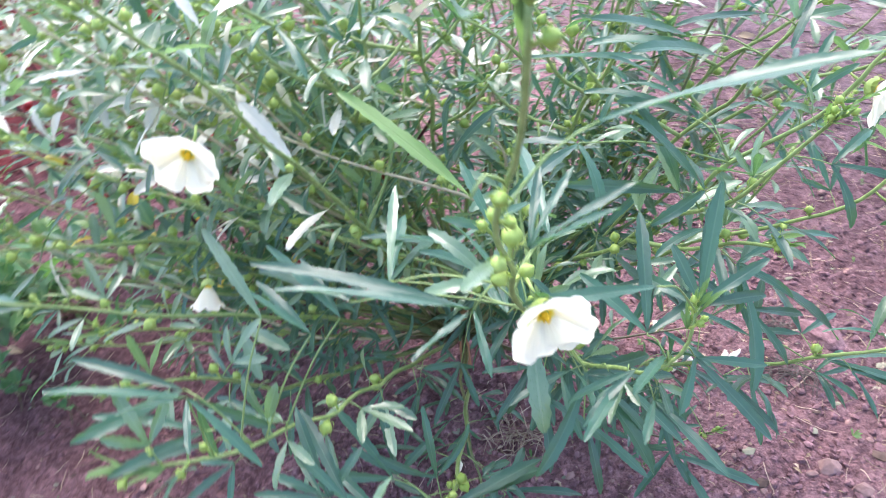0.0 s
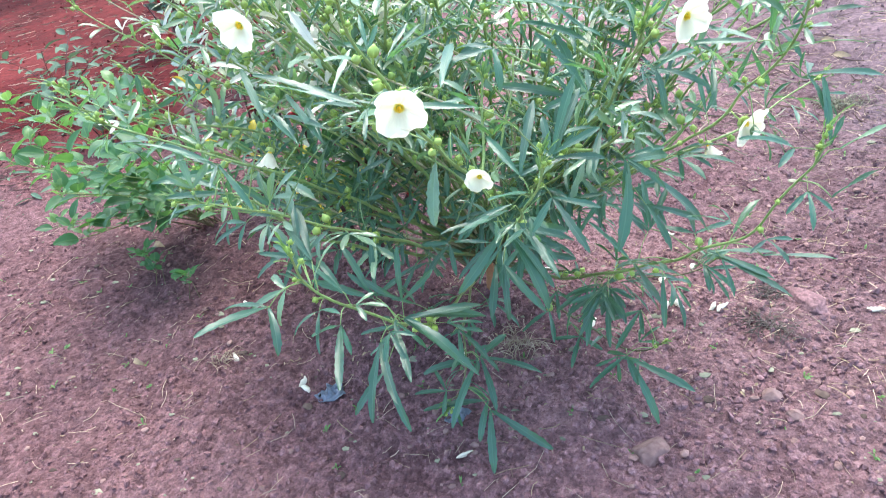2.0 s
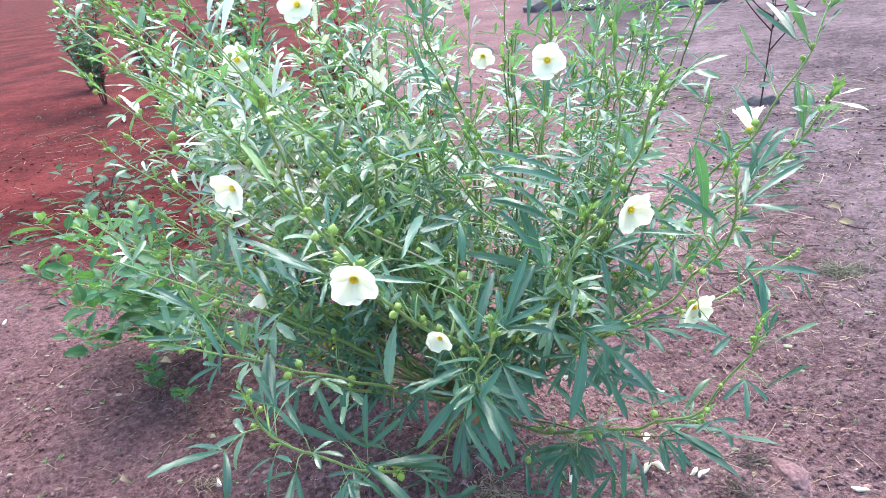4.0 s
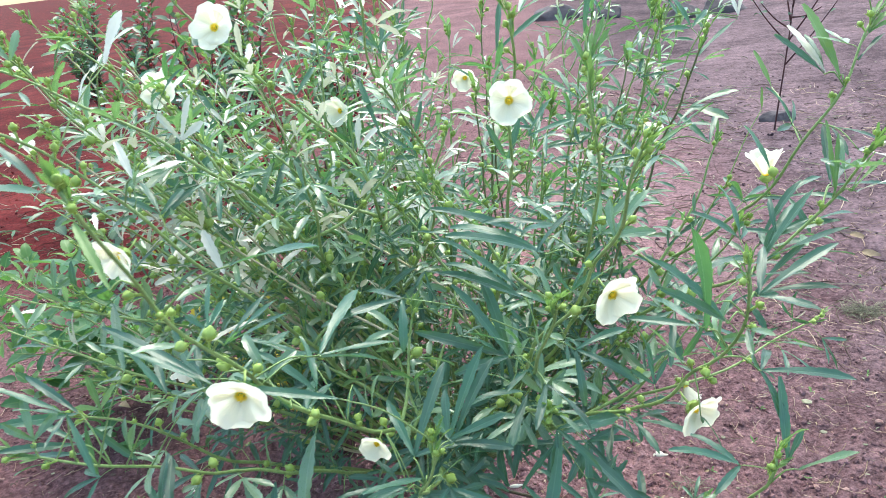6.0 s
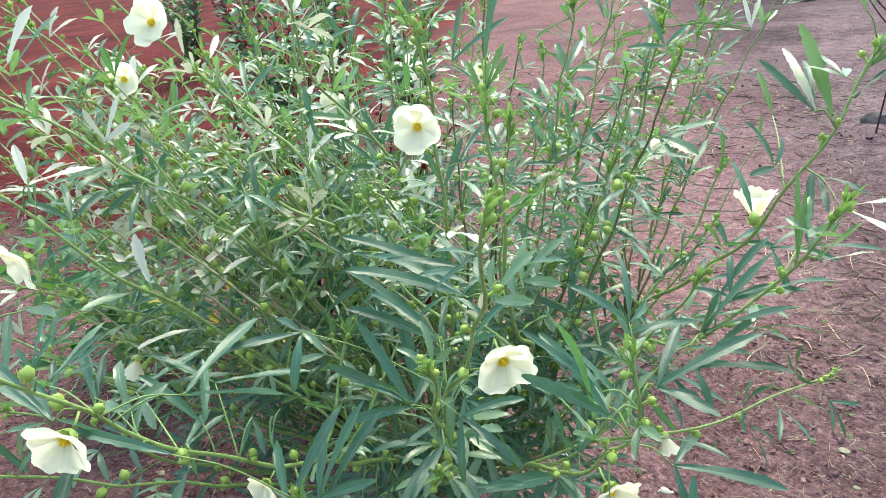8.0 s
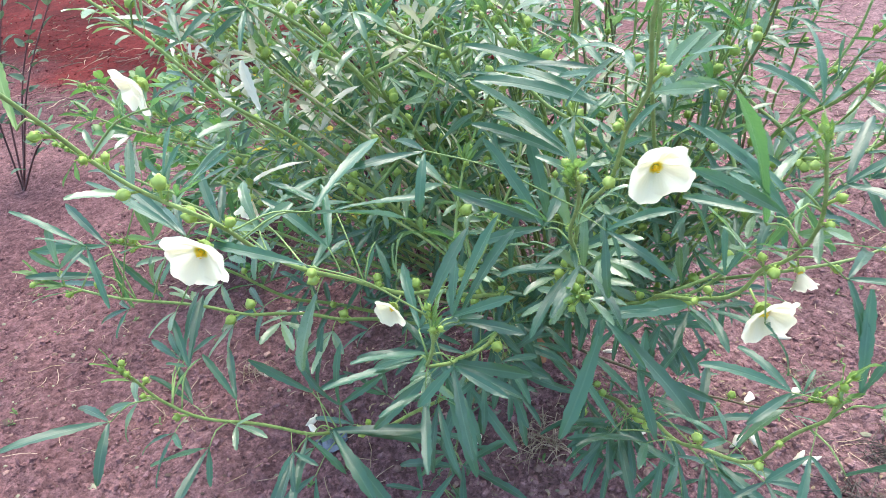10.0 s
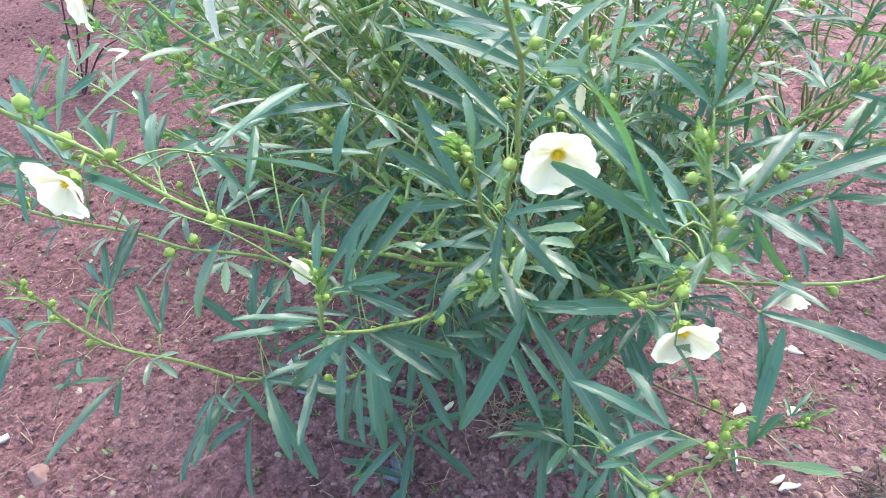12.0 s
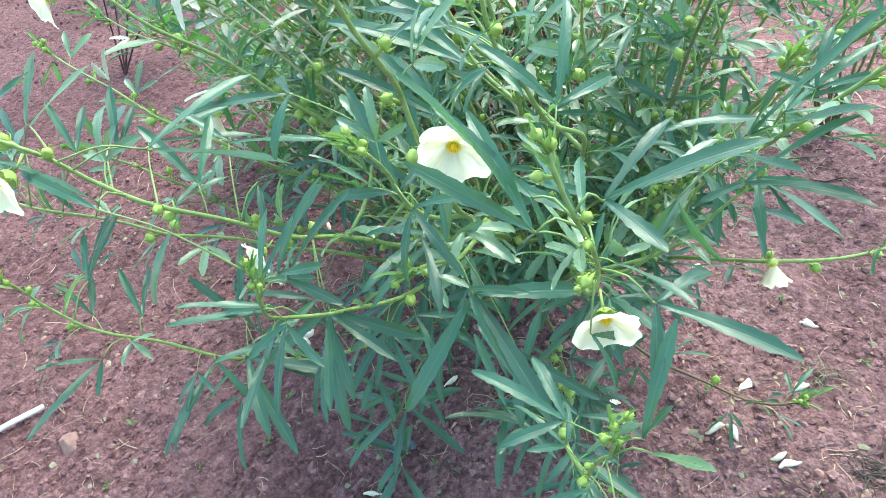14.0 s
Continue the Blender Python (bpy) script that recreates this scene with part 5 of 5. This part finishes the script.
def sprout(g, x, y, z):
    v, f = [], []
    for k in range(g.randint(3, 7)):
        a, n = g.random() * 6.28, g.uniform(0.008, 0.026)
        d = Vector((math.cos(a), math.sin(a), g.uniform(0.3, 1.4))).normalized()
        s = Vector((-math.sin(a), math.cos(a), 0)) * g.uniform(0.0012, 0.004)
        p = Vector((x, y, z))
        b = len(v)
        v += [p - s * 0.3, p + s * 0.3, p + d * n * 0.6 - s, p + d * n * 0.6 + s, p + d * n + Vector((0, 0, -0.004))]
        f += [(b, b + 1, b + 3, b + 2), (b + 2, b + 3, b + 4)]
    return v, f, 0


scatter("soil_clods", "loose crumbs and clods of red-brown soil", 21000, 31, (-2.2, 1.4, -0.1, 2.6), clod, [CRUMB], "soil")
scatter("fine_crumbs", "fine loose crumbs of red-brown soil round the shrub", 12000, 71, (-1.1, 1.05, 0.1, 1.7), clod, [CRUMB], "soil")


def pebble(g, x, y, z):
    r = 0.003 + 0.008 * g.random() ** 3
    turn = Euler((0, 0, g.random() * 6)).to_matrix()
    c = Vector((x, y, z + r * 0.1))
    return [c + turn @ Vector((v.x * r * 1.3, v.y * r, v.z * r * 0.75)) * g.uniform(0.75, 1.2) for v in ICO_V], ICO_F, g.choice((0, 0, 1))


scatter("pebbles", "small reddish pebbles and hard clods on soil", 900, 45, (-0.3, 1.0, 0.35, 1.35), pebble, [CRUMB, CLOD], "pebbles")
scatter("strewn_pebbles", "small reddish pebbles scattered over bare soil", 1800, 46, (-2.2, 1.4, -0.2, 2.6), pebble, [CRUMB, CLOD], "pebbles")
def humus(g, x, y, z):
    """A dark crumpled shred of rotted leaf."""
    v, f, s = pebble(g, x, y, z)
    o = Vector((x, y, z))
    k = g.uniform(0.5, 1.3)
    return [o + Vector(((q.x - o.x) * k * 1.5, (q.y - o.y) * k, (q.z - o.z) * 0.5 * k)) for q in v], f, g.choice((0, 1))


scatter("humus", "dark shreds of rotted leaf on soil", 1500, 51, (-2.2, 1.4, -0.2, 2.6), humus, [HUMUS, DRYGREEN])
scatter("straw_litter", "dry straw and thin twigs strewn on soil", 2200, 32, (-2.3, 1.5, -0.2, 3.2), straw, [STRAW, DRYLEAF])
scatter("leaf_litter", "dry crumbled leaf bits on soil", 260, 33, (-2.0, 1.5, 0.0, 3.0), crumb_leaf, [DRYLEAF, STRAW])
scatter("shade_litter", "dry leaf bits and straw under the shrub", 420, 34, (-0.7, 0.6, 0.8, 1.8), crumb_leaf, [DRYLEAF, STRAW])
scatter("seedlings", "tiny green weed seedlings on soil", 260, 35, (-2.2, 1.5, -0.1, 3.2), sprout, [GRASS], "weeds")


scatter("trodden_straw", "dry straw and stalk bits on trodden ground", 1300, 47, (0.55, 2.2, 0.9, 4.2), straw, [STRAW, DRYLEAF])
scatter("trodden_litter", "dry leaf bits on trodden ground", 220, 48, (0.55, 2.2, 0.9, 4.5), crumb_leaf, [DRYLEAF, DRYGREEN])


def far_clod(g, x, y, z):
    v, f, s = clod(g, x, y, z)
    far = math.hypot(x, y)
    k = g.uniform(0.35, 1.2) * (1 + 0.10 * max(0.0, far - 3)) * min(1.0, max(0.1, (11.5 - far) / 5))
    o = Vector((x, y, z))
    return [o + (q - o) * k for q in v], f, 0


def strap_leaf(g, x, y, z):
    a = g.random() * 6.28
    n, w = g.uniform(0.06, 0.15), g.uniform(0.006, 0.012)
    m = facing((x, y, z + g.uniform(0.004, 0.05)), (math.cos(a), math.sin(a), g.uniform(-0.1, 0.5)), roll=g.uniform(-0.8, 0.8))
    v = [m @ Vector((u * s * w, t * n, 0.3 * w * abs(u) - 0.03 * t * t)) for t, s in ((0, 0.15), (0.25, 0.9), (0.6, 1.0), (0.85, 0.6), (1, 0.05)) for u in (-1, 0, 1)]
    return v, [(i * 3 + k, i * 3 + k + 1, i * 3 + k + 4, i * 3 + k + 3) for i in range(4) for k in range(2)], g.choice((0, 0, 1))


scatter("far_clods", "coarse clods on the red ground beyond", 5000, 36, (-7.0, 2.6, 2.4, 8.0), far_clod, [CRUMB], "soil")
scatter("far_crumbs", "coarse clods on the red ground to one side", 6000, 37, (-6.0, -2.1, 0.4, 2.6), far_clod, [CRUMB], "soil")
def far_bit(g, x, y, z):
    v, f, s = crumb_leaf(g, x, y, z)
    k, o = g.uniform(0.6, 1.7) * (1 + 0.15 * max(0.0, math.hypot(x, y) - 3)), Vector((x, y, z))
    return [o + (q - o) * k for q in v], f, s


scatter("far_litter", "dark dry litter strewn on trodden ground", 500, 49, (0.3, 4.0, 2.4, 9.0), far_bit, [DRYGREEN, HUMUS])
scatter("red_clods", "loose crumbs of bright red laterite soil", 7000, 61, (-9.0, -2.0, 2.0, 9.5), far_clod, [CRUMB], "soil")
scatter("red_litter", "dark and grey-green leaf bits on red ground", 2200, 62, (-8.0, -1.4, 1.7, 8.0), far_bit, [HUMUS, GREYLEAF])
scatter("grey_clods", "crumbs of mauve-grey trodden soil", 5000, 63, (0.4, 2.6, 1.8, 5.5), far_clod, [CRUMB], "soil")
scatter("cut_leaves", "narrow leaves strewn over the red ground", 420, 38, (-4.2, -1.7, 1.8, 4.2), strap_leaf, [GREYLEAF, WEED])


def long_straw(g, x, y, z):
    """A coarser stalk, some pale, some dark."""
    n, w = g.uniform(0.04, 0.20), g.uniform(0.0012, 0.0030)
    a, bend = g.random() * 6.28, g.uniform(-0.6, 0.6)
    pts = []
    for i in range(4):
        t = i / 3 - 0.5
        q = Vector((x + math.cos(a + bend * t) * n * t, y + math.sin(a + bend * t) * n * t, 0))
        q.z = relief(q.x, q.y) + w + 0.006 * g.random()
        pts.append(q)
    v, f = tube_data(pts, [w * 0.6, w, w, w * 0.4], 3)
    return v, f, g.choice((0, 1, 1, 2))


scatter("far_straw", "dry straw and dark stalks on trodden ground", 2600, 39, (-1.5, 2.6, 2.2, 7.0), long_straw, [STRAW, HUMUS, DRYGREEN])
scatter("red_straw", "dry straw and dark stalks strewn over red ground", 1500, 64, (-6.5, -1.8, 1.9, 7.5), long_straw, [STRAW, HUMUS, DRYGREEN])


def fallen_mesh(seed):
    """A spent flower, rolled up like a small cigar."""
    g = random.Random(seed)
    path = [Vector((0.004 * math.sin(i), 0.0072 * i - 0.018, 0.001 * math.sin(2 * i + seed))) for i in range(6)]
    v, f = tube_data(path, [0.0016, 0.0048, 0.0074, 0.0066, 0.0036, 0.0008], 8)
    v = [Vector((q.x * 1.35, q.y * 1.25, q.z * 0.85)) for q in v]
    v = [q + Vector((g.uniform(-1, 1), g.uniform(-1, 1), g.uniform(-1, 1))) * 0.0013 for q in v]
    return mesh_from("fallen_flower", v, f, [PALE])


FALLEN = [fallen_mesh(s) for s in range(4)]
g0 = random.Random(50)
for x, y in ((-0.072, 0.643), (-0.598, 0.825), (-0.585, 0.808), (-0.868, 0.908), (0.185, 1.135), (0.922, 1.298), (0.503, 1.252), (0.379, 1.227), (0.530, 1.249),
             (-0.155, 0.957), (0.411, 1.242), (0.453, 1.448), (0.361, 1.376), (0.065, 1.655), (0.009, 1.363), (-0.97, 1.16), (0.372, 1.639), (-2.68, 1.65)):
    ob = new("fallen_flower", g0.choice(FALLEN))
    ob.matrix_basis = pose(x, y, relief(x, y) + 0.005, g0.uniform(-12, 12), g0.uniform(0, 360), g0.uniform(0, 360))
    tagged(ob, "wilted rolled-up white flower fallen on soil", "fallen flower", "fallen flowers")

# white plastic stick
ob = new("plastic_stick", tube("plastic_stick", smooth_path([(-0.12, -0.10, 0.0), (-0.02, -0.01, 0.006), (0.07, 0.075, 0.0)], 0.01), 0.008, 0.0075, PIPE, 10))
ob.matrix_basis = pose(-0.965, 0.10, relief(-0.965, 0.10) + 0.012, 0, 0, 42)
tagged(ob, "short white plastic stick lying on soil", "stick")


def scrap(x, y, size, seed):
    g = random.Random(seed)
    rings, spokes = 9, 26
    vs = []
    for j in range(rings):
        for i in range(spokes):
            a = 2 * math.pi * i / spokes
            edge = size * (0.42 + 0.30 * noise.noise(Vector((math.cos(a) * 1.6, math.sin(a) * 1.6, seed * 3.0))))
            r = edge * (j + 0.15) / (rings - 1)
            p = Vector((r * math.cos(a), r * math.sin(a) * 0.7, 0))
            q = p * 95 + Vector((seed * 5.0, 0, 0))
            vs.append(p + Vector((0.007 * noise.noise(q), 0.007 * noise.noise(q + Vector((9, 0, 0))), 0.012 + 0.022 * noise.noise(q * 0.8) - 0.008 * j / rings)))
    fs = [(j * spokes + i, j * spokes + (i + 1) % spokes, (j + 1) * spokes + (i + 1) % spokes, (j + 1) * spokes + i) for j in range(rings - 1) for i in range(spokes)]
    fs.append(tuple(range(spokes)))
    ob = new("plastic_scrap", mesh_from("plastic_scrap", vs, fs, [FOIL]))
    sol = ob.modifiers.new("thickness", "SOLIDIFY")
    sol.thickness = 0.0008
    ob.matrix_basis = pose(x, y, relief(x, y) + 0.004, 0, 0, g.uniform(0, 360))
    return tagged(ob, "crumpled blue-grey plastic scrap on soil", "plastic scrap", "plastic scraps")


scrap(-0.500, 0.800, 0.095, 1)
scrap(-0.122, 0.765, 0.085, 2)


def tuft(name, label, x, y, count, reach, mat, seed, rise=0.6, category="dry grass"):
    g = random.Random(seed)
    vs, fs = [], []
    for _ in range(count):
        a = g.random() * 6.28
        p = Vector((g.gauss(0, reach * 0.35), g.gauss(0, reach * 0.3), 0.002))
        n = reach * g.uniform(0.4, 1.0)
        d = Vector((math.cos(a), math.sin(a), 0))
        h = rise * n * g.uniform(0.1, 1)
        pts = [p, p + d * n * 0.35 + Vector((0, 0, h * 0.8)), p + d * n * 0.7 + Vector((0, 0, h)), p + d * n + Vector((0, 0, h * 0.25))]
        v, f = tube_data(pts, [0.0012, 0.0012, 0.001, 0.0005], 3)
        b = len(vs)
        vs += v
        fs += [tuple(i + b for i in q) for q in f]
    ob = new(name, mesh_from(name, vs, fs, [mat]))
    ob.matrix_basis = pose(x, y, relief(x, y))
    return tagged(ob, label, category, "withered tufts")


tuft("grass_tuft", "withered grey-green grass tuft on bare soil", 1.02, 2.66, 110, 0.10, DRYGREEN, 1)
tuft("grass_tuft", "blackened withered grass tuft on bare soil", 0.645, 1.350, 80, 0.075, WITHER, 2, 0.14)
tuft("grass_tuft", "blackened withered grass tuft beside a stone", 0.642, 1.190, 80, 0.08, WITHER, 3, 0.14)
tuft("grass_tuft", "bleached dry grass tuft on soil", -0.91, 0.89, 36, 0.05, STRAW, 4)
tuft("grass_tuft", "dry grass tuft under the shrub", -0.02, 1.04, 70, 0.09, STRAW, 5)
tuft("grass_tuft", "dry grass tuft on soil", 0.47, 1.50, 30, 0.06, DRYGREEN, 6)

# curled dry leaf far to the right
for x, y, s in ((1.06, 3.24, 1.0), (1.03, 3.42, 0.8), (-1.59, 1.50, 0.7), (-1.22, 0.86, 0.5)):
    ob = new("dry_leaf", leaf_mesh("dry_leaf", 1, 0.02, 0.10 * s, 0.035 * s, int(s * 30), DRYLEAF, 1.6, 0.3, 0.45, 0.03, STRAW))
    ob.matrix_basis = facing((x, y, relief(x, y) + 0.012), (0.8, -0.4, 0.15), roll=0.6)
    tagged(ob, "pale curled dry leaf lying on soil", "dry leaf", "dry leaves")
